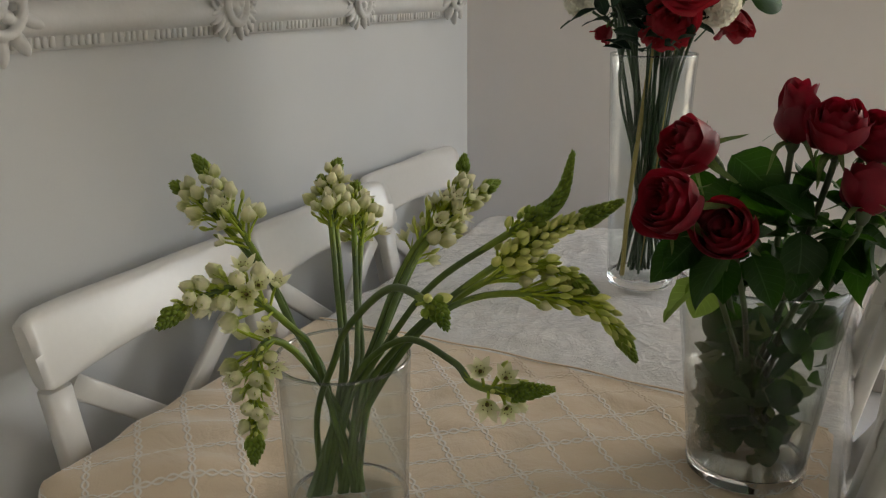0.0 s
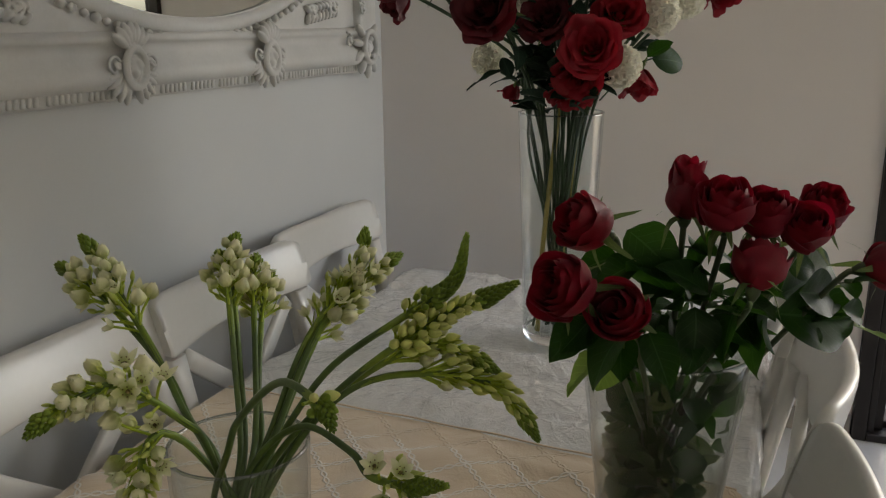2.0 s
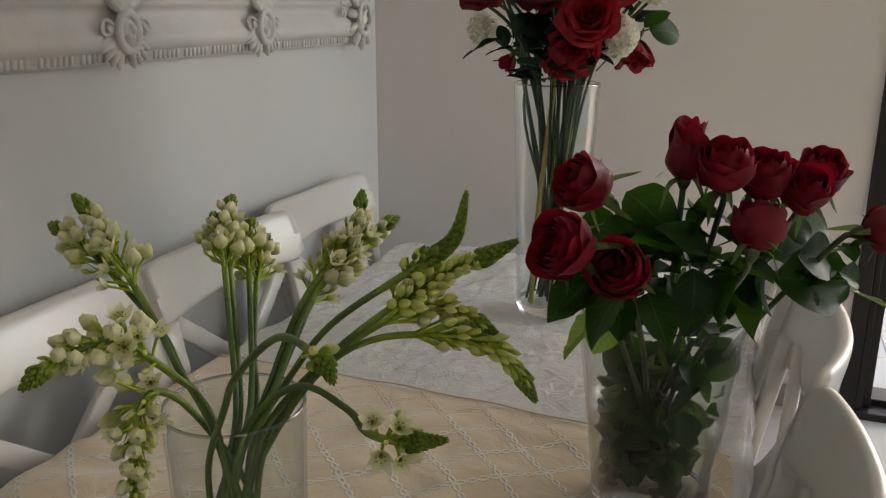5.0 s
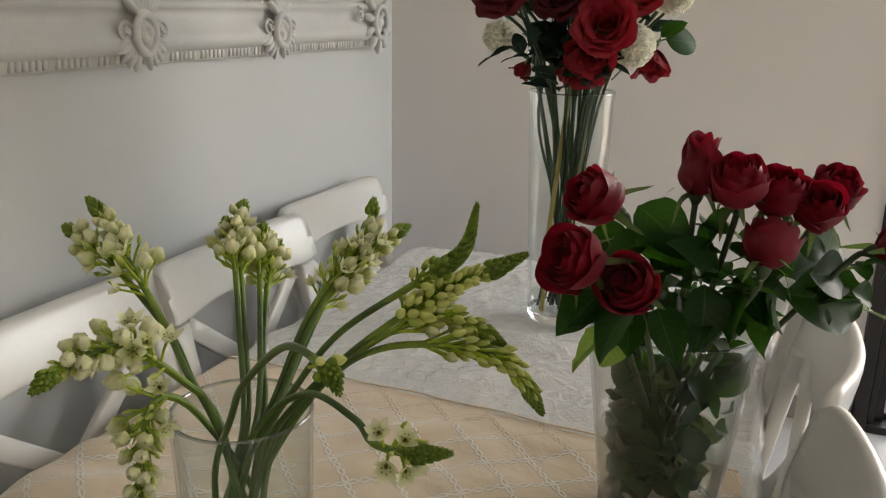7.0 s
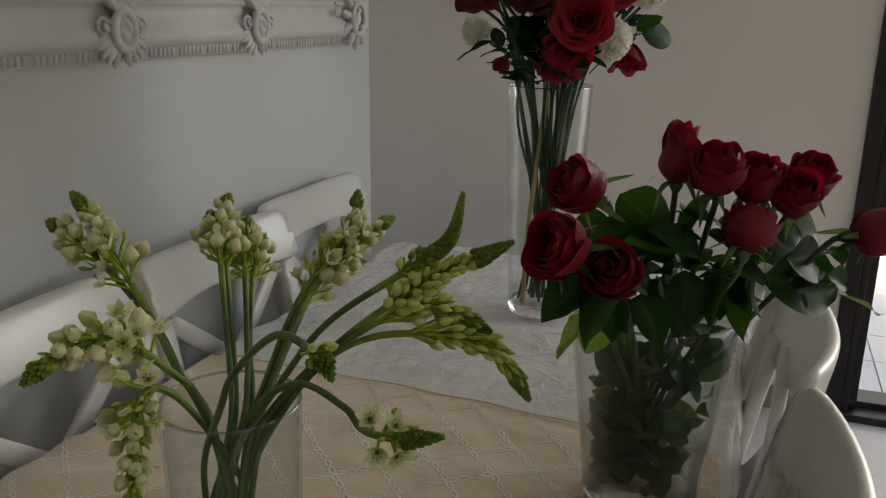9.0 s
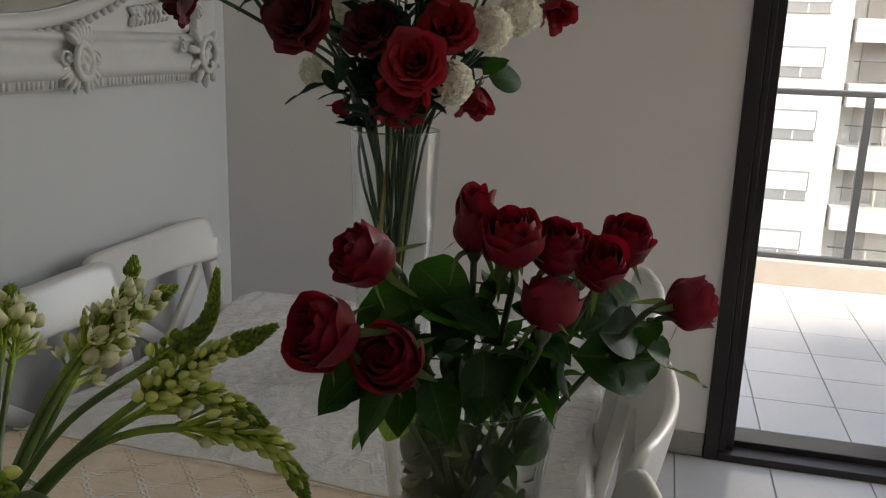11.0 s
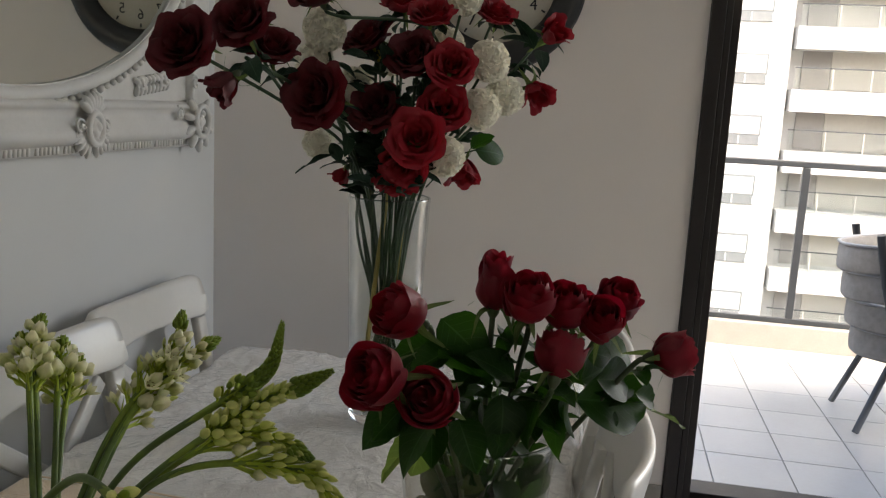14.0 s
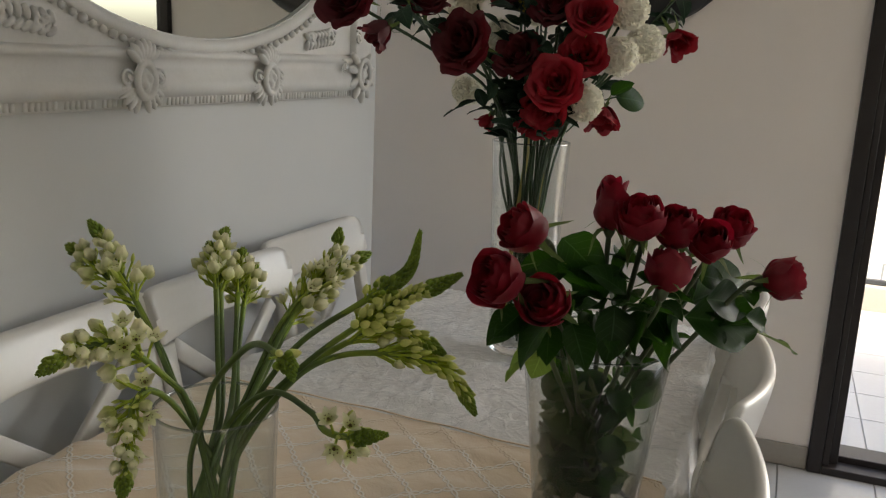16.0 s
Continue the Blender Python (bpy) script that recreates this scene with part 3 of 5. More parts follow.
def spandrel(u, v):
    w = v * 6.2832 + 0.7854
    c, s = np.cos(w), np.sin(w)
    k = 1 / max(abs(c) / (HY - 0.112), abs(s) / (HZ - 0.112))
    a = Vector((k * c, k * s)).lerp(Vector((AY * np.cos(np.arctan2(s / AZ, c / AY)), AZ * np.sin(np.arctan2(s / AZ, c / AY)))), u)
    return (XW + 0.022, YC + a.x, ZC + a.y)


part("spandrel_panel", grid(3, 160, spandrel), FRAME, mirror)


def lip(u, v):
    w, a = u * 6.2832, v * 6.2832
    e = 0.016 * np.cos(a)
    return (XW + 0.020 + 0.013 * np.sin(a), YC + (AY + 0.018 + e) * np.cos(w), ZC + (AZ + 0.018 + e) * np.sin(w))


part("oval_lip", grid(120, 10, lip), FRAME, mirror)
bm = bmesh.new()
for k in range(170):
    w = k * 6.2832 / 170
    c = Vector((XW + 0.027, YC + (AY + 0.038) * np.cos(w), ZC + (AZ + 0.038) * np.sin(w)))
    bmesh.ops.create_icosphere(bm, subdivisions=1, radius=0.0085 + 0.002 * (k % 3 == 0), matrix=Matrix.Translation(c))
part("beading", smooth(bm), FRAME, mirror, kind="stuff")
bm = bmesh.new()
for k in range(118):
    if k % 7 == 6:
        continue
    y = YC - HY + 0.03 + k * (2 * HY - 0.06) / 117
    for z0, z1 in ((ZC - HZ + 0.004, ZC - HZ + 0.021), (ZC + HZ - 0.021, ZC + HZ - 0.004)):
        slab((XW + 0.018, y - 0.0042, z0), (XW + 0.0285, y + 0.0042, z1), 0.002, bm, segments=1)
part("fluted_edge", smooth(bm), FRAME, mirror, kind="stuff")


def blob(bm, c, r, rot=0.0, sub=2):
    """A rounded lump on the frame: c is (along, up, off the wall), r its half sizes."""
    m = Matrix.Translation((XW + c[2], c[0], c[1])) @ Matrix.Rotation(rot, 4, "X") @ Matrix.Diagonal((r[2], r[0], r[1], 1))
    bmesh.ops.create_icosphere(bm, subdivisions=sub, radius=1, matrix=m)


def scroll(bm, y, z, size, turn, flip, x=0.04):
    """A carved volute that thins towards its eye."""
    pts = []
    for k in range(44):
        w, r = turn + flip * k * 0.36, size * (1 - k / 30)
        pts.append(Vector((XW + x + 0.006 * k / 26, y + r * np.cos(w), z + r * np.sin(w))))
    tube(pts, lambda f: size * 0.2 * (1.1 - 0.6 * f), 6, bm)


def cartouche(y, z, s):
    """Shell above an oval boss, with leaf scrolls at both sides."""
    bm = bmesh.new()
    for k in range(7):
        a = radians(90 + (k - 3) * 17)
        blob(bm, (y + 0.036 * s * np.cos(a), z + 0.012 * s + 0.038 * s * np.sin(a), 0.046), (0.0075 * s, 0.022 * s, 0.011 * s), a - radians(90))
    tube([Vector((XW + 0.052, y + 0.026 * s * np.cos(w), z - 0.012 * s + 0.034 * s * np.sin(w))) for w in np.linspace(0, 6.2832, 25)], 0.0075 * s, 7, bm)
    blob(bm, (y, z - 0.012 * s, 0.046), (0.019 * s, 0.026 * s, 0.014 * s))
    blob(bm, (y + 0.004 * s, z - 0.006 * s, 0.056), (0.008 * s, 0.012 * s, 0.008 * s), 0.5)
    blob(bm, (y - 0.006 * s, z - 0.022 * s, 0.055), (0.007 * s, 0.009 * s, 0.007 * s), -0.4)
    for f in (-1, 1):
        scroll(bm, y + f * 0.048 * s, z - 0.006 * s, 0.018 * s, 1.57 + f * 1.2, -f, 0.045)
        for k in range(5):
            a = radians(-90 + f * (16 + 15 * k))
            blob(bm, (y + 0.052 * s * np.cos(a), z - 0.014 * s + 0.046 * s * np.sin(a), 0.040), (0.006 * s, 0.022 * s, 0.009 * s), a + radians(90))
    return smooth(bm)


def corner_piece(y, z, fy, fz):
    """Carved leaf and scroll cluster over a mitre."""
    bm = bmesh.new()
    r = random.Random(int(fy * 10 + fz * 3 + 40))
    for k in range(9):
        a = radians(-45 + 270 * k / 8)
        c, s = np.cos(a), np.sin(a)
        blob(bm, (y + fy * (0.052 * c), z + fz * (0.058 * s), 0.044), (0.010, 0.026, 0.012), np.arctan2(fz * s, fy * c) - 1.57)
    tube([Vector((XW + 0.055, y + 0.034 * np.cos(w), z + 0.040 * np.sin(w))) for w in np.linspace(0, 6.2832, 25)], 0.008, 7, bm)
    for k in range(12):
        a, q = r.uniform(0, 6.28), r.uniform(0.0, 0.026)
        blob(bm, (y + q * np.cos(a), z + q * np.sin(a), 0.052), (r.uniform(0.006, 0.011), r.uniform(0.006, 0.012), 0.010), a)
    for g, h in ((0.10, 0.02), (0.02, 0.10)):
        scroll(bm, y - fy * g, z - fz * h, 0.02, 2.0, fy * fz, 0.042)
    return smooth(bm)


def spray(y, z, fy, fz):
    """Leaf spray in the corner field between oval and frame."""
    bm = bmesh.new()
    for k in range(9):
        d = (k - 4) * 0.017
        for f in (-1, 1):
            blob(bm, (y + fy * d, z - fz * d * 0.25 + f * 0.012 - 0.002 * k % 3, 0.028), (0.006, 0.014, 0.009), f * 0.6 + 0.3 * fy)
    scroll(bm, y + 0.05 * fy, z, 0.022, 0.5, fy, 0.03)
    scroll(bm, y - 0.05 * fy, z + 0.012 * fz, 0.018, 2.5, -fy, 0.03)
    return smooth(bm)


def fuse(ob, size):
    """Melts the lumps of a carving into one skin."""
    mod = ob.modifiers.new("fuse", "REMESH")
    mod.mode, mod.voxel_size, mod.use_smooth_shade = "VOXEL", size, True
    me = bpy.data.meshes.new_from_object(ob.evaluated_get(bpy.context.evaluated_depsgraph_get()))
    ob.modifiers.clear()
    ob.data = me


for f in (-1, 1):
    part("carved_shell", cartouche(YC + 0.2125 * f, ZC - HZ + 0.066, 0.95), FRAME, mirror)
    part("carved_shell", cartouche(YC + 0.2125 * f, ZC + HZ - 0.066, 0.95), FRAME, mirror)
    for g in (-1, 1):
        part("carved_corner", corner_piece(YC + f * (HY - 0.085), ZC + g * (HZ - 0.066), f, g), FRAME, mirror)
        part("carved_spray", spray(YC + f * (HY - 0.29), ZC + g * (HZ - 0.165), f, g), FRAME, mirror)

for ob in mirror.children:
    if ob.name.startswith("carved"):
        fuse(ob, 0.0021)

# ---- table and cloths
V1, V2, V3 = (-0.414, 1.150), (0.0, 1.447), (-0.298, 2.097)  # where the vases stand
table = thing("dining_table", (-0.34, 1.76, 0), "white dining table, mostly hidden by its cloths", "table")
X0, X1, Y0, Y1, TZ = -0.79, 0.105, 1.035, 2.49, 0.742
part("tabletop", slab((X0, Y0, 0.705), (X1, Y1, TZ), 0.006), WOODW, table)
for a, b in (((X0 + 0.06, Y0 + 0.06, 0.62), (X1 - 0.06, Y0 + 0.085, 0.704)), ((X0 + 0.06, Y1 - 0.085, 0.62), (X1 - 0.06, Y1 - 0.06, 0.704)),
             ((X0 + 0.06, Y0 + 0.087, 0.62), (X0 + 0.085, Y1 - 0.087, 0.704)), ((X1 - 0.085, Y0 + 0.087, 0.62), (X1 - 0.06, Y1 - 0.087, 0.704))):
    part("apron", slab(a, b, 0.002), WOODW, table)
for x in (X0 + 0.03, X1 - 0.10):
    for y in (Y0 + 0.03, Y1 - 0.10):
        part("leg", slab((x, y, 0), (x + 0.07, y + 0.07, 0.618), 0.004), WOODW, table)


def drape(x0, x1, y0, y1, over, top, amp, seed, step, wave=0.0, held=(), south=-9.0, north=9.0):
    """A cloth on the table that hangs over its edges by over (west, east, south, north)."""
    w, e, s, n = over
    nu, nv = int((x1 - x0 + w + e) / step), int((y1 - y0 + s + n) / step)

    def place(u, v):
        a, b = x0 - w + u * (x1 - x0 + w + e), y0 - s + v * (y1 - y0 + s + n)
        k = amp * (noise.noise((a * 5, b * 5, seed)) + 0.6 * noise.noise((a * 17, b * 13, seed + 3)) + 0.35 * noise.noise((a * 40, b * 34, seed + 7)))
        crease = amp * 0.8 * max(0.0, 1 - abs(noise.noise((a * 3.1 + seed, b * 4.3, seed))) / 0.07)
        x, y, z = a, b, top + min(abs(k) + crease, 0.0058)
        if wave:
            free = min(1.0, max(0.0, min(np.hypot(a - c[0], b - c[1]) - 0.085 for c in held) / 0.08))
            free *= min(1.0, max(0.0, (north - b) / 0.05)) * min(1.0, max(0.0, (b - south) / 0.05))
            swell = noise.noise((a * 3.0 + b * 2.2, b * 6.5 - a * 2.5, seed + 5)) + 0.5 * noise.noise((a * 9.0 - b * 4, b * 12.0, seed + 9))
            crinkle = 0.32 * (0.5 - abs(noise.noise((a * 26, b * 21, seed + 2)))) + 0.2 * (0.5 - abs(noise.noise((a * 47, b * 41, seed + 4)))) if south > 0 else 0.0
            z += free * wave * (max(0.0, swell + 0.1) + crinkle)
        dx = max(x0 - a, a - x1, 0.0)
        dy = max(y0 - b, b - y1, 0.0)
        d = max(dx, dy)
        if d > 0:
            fold = 0.006 * np.sin((a if dy > dx else b) * 38 + seed) + 0.02 * noise.noise((a * 9, b * 9, seed))
            out = 0.012 * (1 - np.exp(-d * 60)) + (0.22 * d + fold * min(1, d * 12)) * 0.55
            if dx > 0:
                x = (x0 - out) if a < x0 else (x1 + out)
            if dy > 0:
                y = (y0 - out) if b < y0 else (y1 + out)
            z = top + abs(k) * 0.3 - max(0.0, d - 0.01) * 0.95
        return (x, y, z)
    bm = grid(nu, nv, place)
    uv = bm.loops.layers.uv.active
    for f in bm.faces:
        for l in f.loops:
            a, b = l[uv].uv
            l[uv].uv = (x0 - w + a * (x1 - x0 + w + e), y0 - s + b * (y1 - y0 + s + n))
    return bm


tagged(part("tablecloth", drape(X0, X1, Y0 + 0.02, Y1, (0.16, 0.09, 0.0, 0.2), 0.7440, 0.0042, 11.0, 0.0065, 0.022, (V3, V2), south=1.67), LACE),
       "white embroidered tablecloth under a crinkled clear cover", "tablecloth")
tagged(part("beige_tablecloth", drape(X0 - 0.006, X1 - 0.012, Y0, 1.618, (0.15, 0.03, 0.18, 0.0), 0.7505, 0.0040, 23.0, 0.0085, 0.030, (V1, V2), north=1.60), BEIGE),
       "beige cloth with embroidered lattice laid over the white one", "tablecloth")
cloth = bpy.data.objects["beige_tablecloth"]


def hem_line(x):
    """How far the cloth's loose edge strays from a straight line."""
    return 0.022 * np.cos((x + 0.40) * 3.3) - 0.04 * (x + 0.4)


for v in cloth.data.vertices:
    if v.co.y > 1.3:
        v.co.y += hem_line(v.co.x) * ((v.co.y - 1.3) / 0.318) ** 1.5
part("hem", tube([Vector((x, 1.619 + hem_line(x), 0.7545 + 0.0012 * np.sin(x * 40))) for x in np.linspace(X0 - 0.004, X1 - 0.012, 60)], 0.0017, 7), BEIGE, cloth)


# ---- dining chairs
def dining_chair(at, label, tall=0.050, broad=1.0, half=0.2375, deep=0.030):
    """Cream chair facing local +x, its back at the origin, with a bowed top rail and a crossed back."""
    c = thing("dining_chair", at, label, "chair", "chairs at the dining table")
    M = ORG[c]

    def bow(y):
        return -deep * (1 - (y / half) ** 2)

    def place(bm):
        bmesh.ops.transform(bm, matrix=M, verts=bm.verts)
        return bm

    def rail(u, v):
        y = (u - 0.5) * 2 * half
        e = min(1.0, (0.5 - abs(u - 0.5)) / 0.05)
        k = v * 6.2832
        rz = tall * (0.80 + 0.20 * e ** 0.5) + 0.004 * np.cos(u * 6.2832)
        sx, sz = abs(np.cos(k)) ** 0.5 * np.sign(np.cos(k)), abs(np.sin(k)) ** 0.45 * np.sign(np.sin(k))
        return (bow(y) - 0.01 + 0.0125 * sx - 0.03 * sz * 0.5, y, 0.935 - tall + rz * sz)
    bm = grid(28, 20, rail)
    vs = list(bm.verts)
    bm.faces.new(vs[0:20])
    bm.faces.new(vs[-21:-1][::-1])
    bmesh.ops.remove_doubles(bm, verts=bm.verts, dist=1e-5)
    part("top_rail", place(bm), CREAM, c)

    def bar(pts, w, th):
        """A flat bar that is w wide and th thick along the points."""
        q = glide(pts, 5)
        bm = bmesh.new()
        rows = []
        for i, v in enumerate(q):
            d = (q[min(i + 1, len(q) - 1)] - q[max(i - 1, 0)]).normalized()
            s = d.cross(Vector((1, 0, 0))).normalized() * (w / 2)
            x = Vector((th / 2, 0, 0))
            rows.append([bm.verts.new(v + a * s + b * x) for a, b in ((1, 0.7), (0.8, 1), (-0.8, 1), (-1, 0.7), (-1, -0.7), (-0.8, -1), (0.8, -1), (1, -0.7))])
        for a, b in zip(rows, rows[1:]):
            for k in range(8):
                bm.faces.new((a[k], a[(k + 1) % 8], b[(k + 1) % 8], b[k])).smooth = True
        bm.faces.new(rows[0])
        bm.faces.new(rows[-1][::-1])
        bmesh.ops.recalc_face_normals(bm, faces=bm.faces)
        return place(bm)
    for s in (-1, 1):
        part("back_post", bar([(0.03, s * (half - 0.025), 0.0), (0.06, s * (half - 0.029), 0.45), (0.035, s * (half - 0.029), 0.62), (-0.005, s * (half - 0.027), 0.83)], 0.042 * broad, 0.026), CREAM, c)
        part("cross_bar", bar([(0.035 + 0.004 * s, -s * (half - 0.047), 0.52), (0.0 + 0.004 * s, 0, 0.675), (-0.018 + 0.004 * s, s * (half - 0.065), 0.815)], 0.036 * broad ** 2, 0.016 * broad), CREAM, c)
        part("leg", bar([(0.40, s * 0.18, 0.0), (0.40, s * 0.18, 0.44)], 0.036, 0.036), CREAM, c)
    part("lower_rail", bar([(0.045, -0.166, 0.505), (0.045, 0.166, 0.505)], 0.035, 0.02), CREAM, c)
    part("seat", place(slab((0.05, -0.205, 0.44), (0.445, 0.205, 0.468), 0.008)), CREAM, c)
    return c


WEST, EAST = "cream lacquered chair with a crossed back, beside the wall", "cream lacquered chair with a bowed back, tucked under the table"
chair_w = dining_chair(pose(-0.862, 1.325, 0), WEST)
for x, y in ((-0.850, 1.783), (-0.892, 2.237)):
    copy_thing(chair_w, pose(x, y, 0))
chair_e = dining_chair(pose(0.162, 1.262, 0, 0, 0, 180), EAST, 0.075, 1.35, 0.2235, 0.045)
for x, y in ((0.160, 1.715), (0.140, 2.165)):
    copy_thing(chair_e, pose(x, y, 0, 0, 0, 180))


# ---- vases
def vase(name, centre, r0, r1, height, label, base=0.016, water=0.0):
    z = 0.7535
    v = thing(name, (centre[0], centre[1], z), label, "vase", "vases on the table")
    o = (centre[0], centre[1], z)
    wall_t = 0.0035
    part("inner_wall", lathe([(r0 + (r1 - r0) * (k / 12) ** 1.1 - wall_t, base + 0.002 + (height - base - 0.002) * k / 12) for k in range(13)], 72, o), GLASS, v)
    part("outer_wall", lathe([(r0 + (r1 - r0) * (k / 12) ** 1.1, base + 0.002 + (height - base - 0.002) * k / 12) for k in range(13)], 72, o), GLASS, v)
    part("glass_base", lathe([(0, 0.001), (r0 - 0.007, 0.001), (r0 - 0.001, 0.006), (r0, base * 0.7), (r0, base + 0.001), (r0 - wall_t, base + 0.001), (r0 - wall_t - 0.006, base - 0.002), (0, base - 0.004)], 72, o), THICK, v)
    part("rim", lathe([(r1 - 0.0036, height - 0.001), (r1 - 0.003, height + 0.0012), (r1 - 0.0015, height + 0.002), (r1 + 0.0002, height + 0.0012), (r1 + 0.0004, height - 0.001)], 72, o), RIM, v)
    if water:
        r = r0 + (r1 - r0) * (water / height) - wall_t - 0.0008
        part("water", lathe([(0, base + 0.001), (r0 - wall_t - 0.001, base + 0.001), (r, water - 0.002), (r - 0.002, water), (0, water)], 48, o), WATER, v)
    return v


vase("vase", V1, 0.072, 0.0775, 0.200, "short clear glass cylinder vase, holding star-shaped white flowers")
vase("vase", V2, 0.074, 0.1035, 0.2680, "clear tapered glass vase part filled with water, holding red roses", 0.02, 0.118)
vase("vase", V3, 0.068, 0.084, 0.4705, "tall clear glass vase holding cloth roses and white pompoms", 0.022)

# ---- leaves
def leaf_mesh(name, material, width, serrate, bend, fold, seed):
    """A leaf 1 long along x, pointed, folded at its rib."""
    r = random.Random(seed)
    wob = [r.uniform(-1, 1) for _ in range(6)]

    def place(u, v):
        s = (v - 0.5) * 2
        w = width * (np.sin(np.pi * u ** 0.8) ** 0.8 if 0 < u < 1 else 0)
        w *= 1 + serrate * (((u * 14) % 1) - 0.5) * (abs(s) > 0.9)
        return (u - 0.12 * bend * u * u, s * w * (1 - 0.3 * fold), abs(s) ** 1.3 * w * fold - bend * u * u * 0.45 + 0.03 * wob[int(u * 5)] * s * s + 0.02 * np.sin(u * 9 + wob[0]) * s)
    bm = grid(14, 6, place)
    return mesh_of(name, bm, material)


LEAVES = {k: [leaf_mesh("leaf", mt, w, sr, b, f, s) for s, (b, f) in enumerate(((0.5, 0.35), (0.9, 0.2), (0.2, 0.5), (0.7, 0.1)))]
          for k, (mt, w, sr) in dict(rose=(LEAF, 0.40, 0.16), pale=(LEAF_PALE, 0.40, 0.1), lime=(LEAF_LIME, 0.46, 0.12), silk=(LEAF_SILK, 0.27, 0.06)).items()}
THINLEAF = leaf_mesh("leaf", LEAF_PALE, 0.12, 0.05, 0.25, 0.5, 9)
SILKTHIN = leaf_mesh("leaf", LEAF_SILK, 0.10, 0.05, 0.6, 0.4, 10)


def leaf(parent, base, tip, kind="rose", roll=0.0, mesh=None, label=""):
    """A leaf from base to tip, its upper side turned up and then rolled."""
    base, tip = Vector(base), Vector(tip)
    if kind == "rose" and base.z > 1.0 and tip.z < 1.025:
        tip.z = 1.025 + 0.3 * (1.025 - tip.z)
    d = tip - base
    x = d.normalized()
    y = Vector((0, 0, 1)).cross(x)
    y = y.normalized() if y.length > 0.05 else Vector((0, 1, 0))
    z = x.cross(y)
    rot = Matrix((x, y, z)).transposed().to_4x4() @ Matrix.Rotation(roll, 4, "X")
    me = mesh or rng.choice(LEAVES[kind])
    return part("leaf", me, None, parent, label, m=Matrix.Translation(base) @ rot @ Matrix.Scale(d.length, 4))


# ---- rose blooms
def petal_mesh(name, material, R, H, width, flare, ruffle, seed, close=0.0):
    """One cupped petal about the bloom's axis, centred on +x."""
    r = random.Random(seed)
    o = r.uniform(0, 50)

    def place(u, v):
        s = (u - 0.5) * 2
        prof = np.sin(min(1.0, v / 0.66) * 1.5708) ** 0.75
        lipped = max(0.0, (v - 0.66) / 0.34)
        rad = 0.002 + R * prof + flare * lipped ** 1.6 * (1 - 0.35 * s * s) + 0.0028 * s
        rad *= 1 - close * max(0.0, (v - 0.45) / 0.55) ** 1.7
        rad += ruffle * noise.noise((s * 1.6 + o, v * 2.2, o)) * v
        a = s * width * (0.55 + 0.45 * prof) * (1 - 0.18 * lipped ** 2)
        z = H * (v - 0.20 * v * s * s) + 0.004 * lipped * (1 - abs(s)) - 0.35 * max(flare, 0) * lipped ** 2.5 + ruffle * 0.8 * noise.noise((s * 2 + o, 7.0, o)) * lipped
        return (rad * np.cos(a), rad * np.sin(a), z)
    return mesh_of(name, grid(12, 11, place), material)


def core_mesh(material, R, H, turns):
    """The rolled heart of a bloom."""
    def place(u, v):
        w = u * turns * 6.2832
        r = 0.0015 + R * u ** 0.8
        return (r * np.cos(w) * (0.55 + 0.45 * v), r * np.sin(w) * (0.55 + 0.45 * v), H * (0.25 + 0.75 * v) * (1 - 0.10 * (1 - u)) + 0.0015 * np.sin(w * 2.3))
    return mesh_of("bloom", grid(64, 4, place), material)


def bloom_kit(material, layers, core, seed):
    kit = []
    for i, (n, R, H, width, flare, ruffle, *close) in enumerate(layers):
        ms = [petal_mesh("petal", material, R, H, width, flare, ruffle, seed + i * 10 + k, *close) for k in range(2)]
        for k in range(n):
            kit.append((ms[k % 2], k * 6.2832 / n + i * 1.1 + 0.15 * ((k * 7) % 3)))
    return core_mesh(material, *core), kit


CUP = [(3, 0.0065, 0.0480, 1.6, 0.0, 0.0012, 0.10), (3, 0.0100, 0.0500, 1.55, 0.0, 0.0014, 0.16), (4, 0.0135, 0.0510, 1.35, 0.0005, 0.0016, 0.22), (4, 0.0170, 0.0510, 1.3, 0.001, 0.0018, 0.24),
       (5, 0.0205, 0.0500, 1.15, 0.0015, 0.0020, 0.22), (5, 0.0236, 0.0475, 1.15, 0.002, 0.0026, 0.16), (4, 0.0262, 0.0435, 1.2, 0.005, 0.0030, 0.06)]
TIGHT = [(3, 0.010, 0.066, 1.4, 0.001, 0.0015), (3, 0.0135, 0.066, 1.35, 0.003, 0.002), (4, 0.0165, 0.062, 1.25, 0.002, 0.002, 0.05), (4, 0.0212, 0.047, 1.2, 0.000, 0.002, 0.25), (3, 0.0222, 0.038, 1.4, 0.0, 0.002, 0.22)]
WIDE = [(3, 0.007, 0.038, 1.3, 0.001, 0.004), (3, 0.011, 0.040, 1.25, 0.003, 0.005), (4, 0.0165, 0.041, 1.1, 0.006, 0.006), (4, 0.023, 0.040, 1.05, 0.010, 0.007), (5, 0.030, 0.037, 0.95, 0.014, 0.008), (5, 0.036, 0.030, 0.85, 0.016, 0.009)]
POINTY = [(3, 0.011, 0.050, 1.2, 0.000, 0.004), (4, 0.016, 0.050, 1.1, 0.004, 0.005), (5, 0.020, 0.054, 0.8, 0.012, 0.008)]
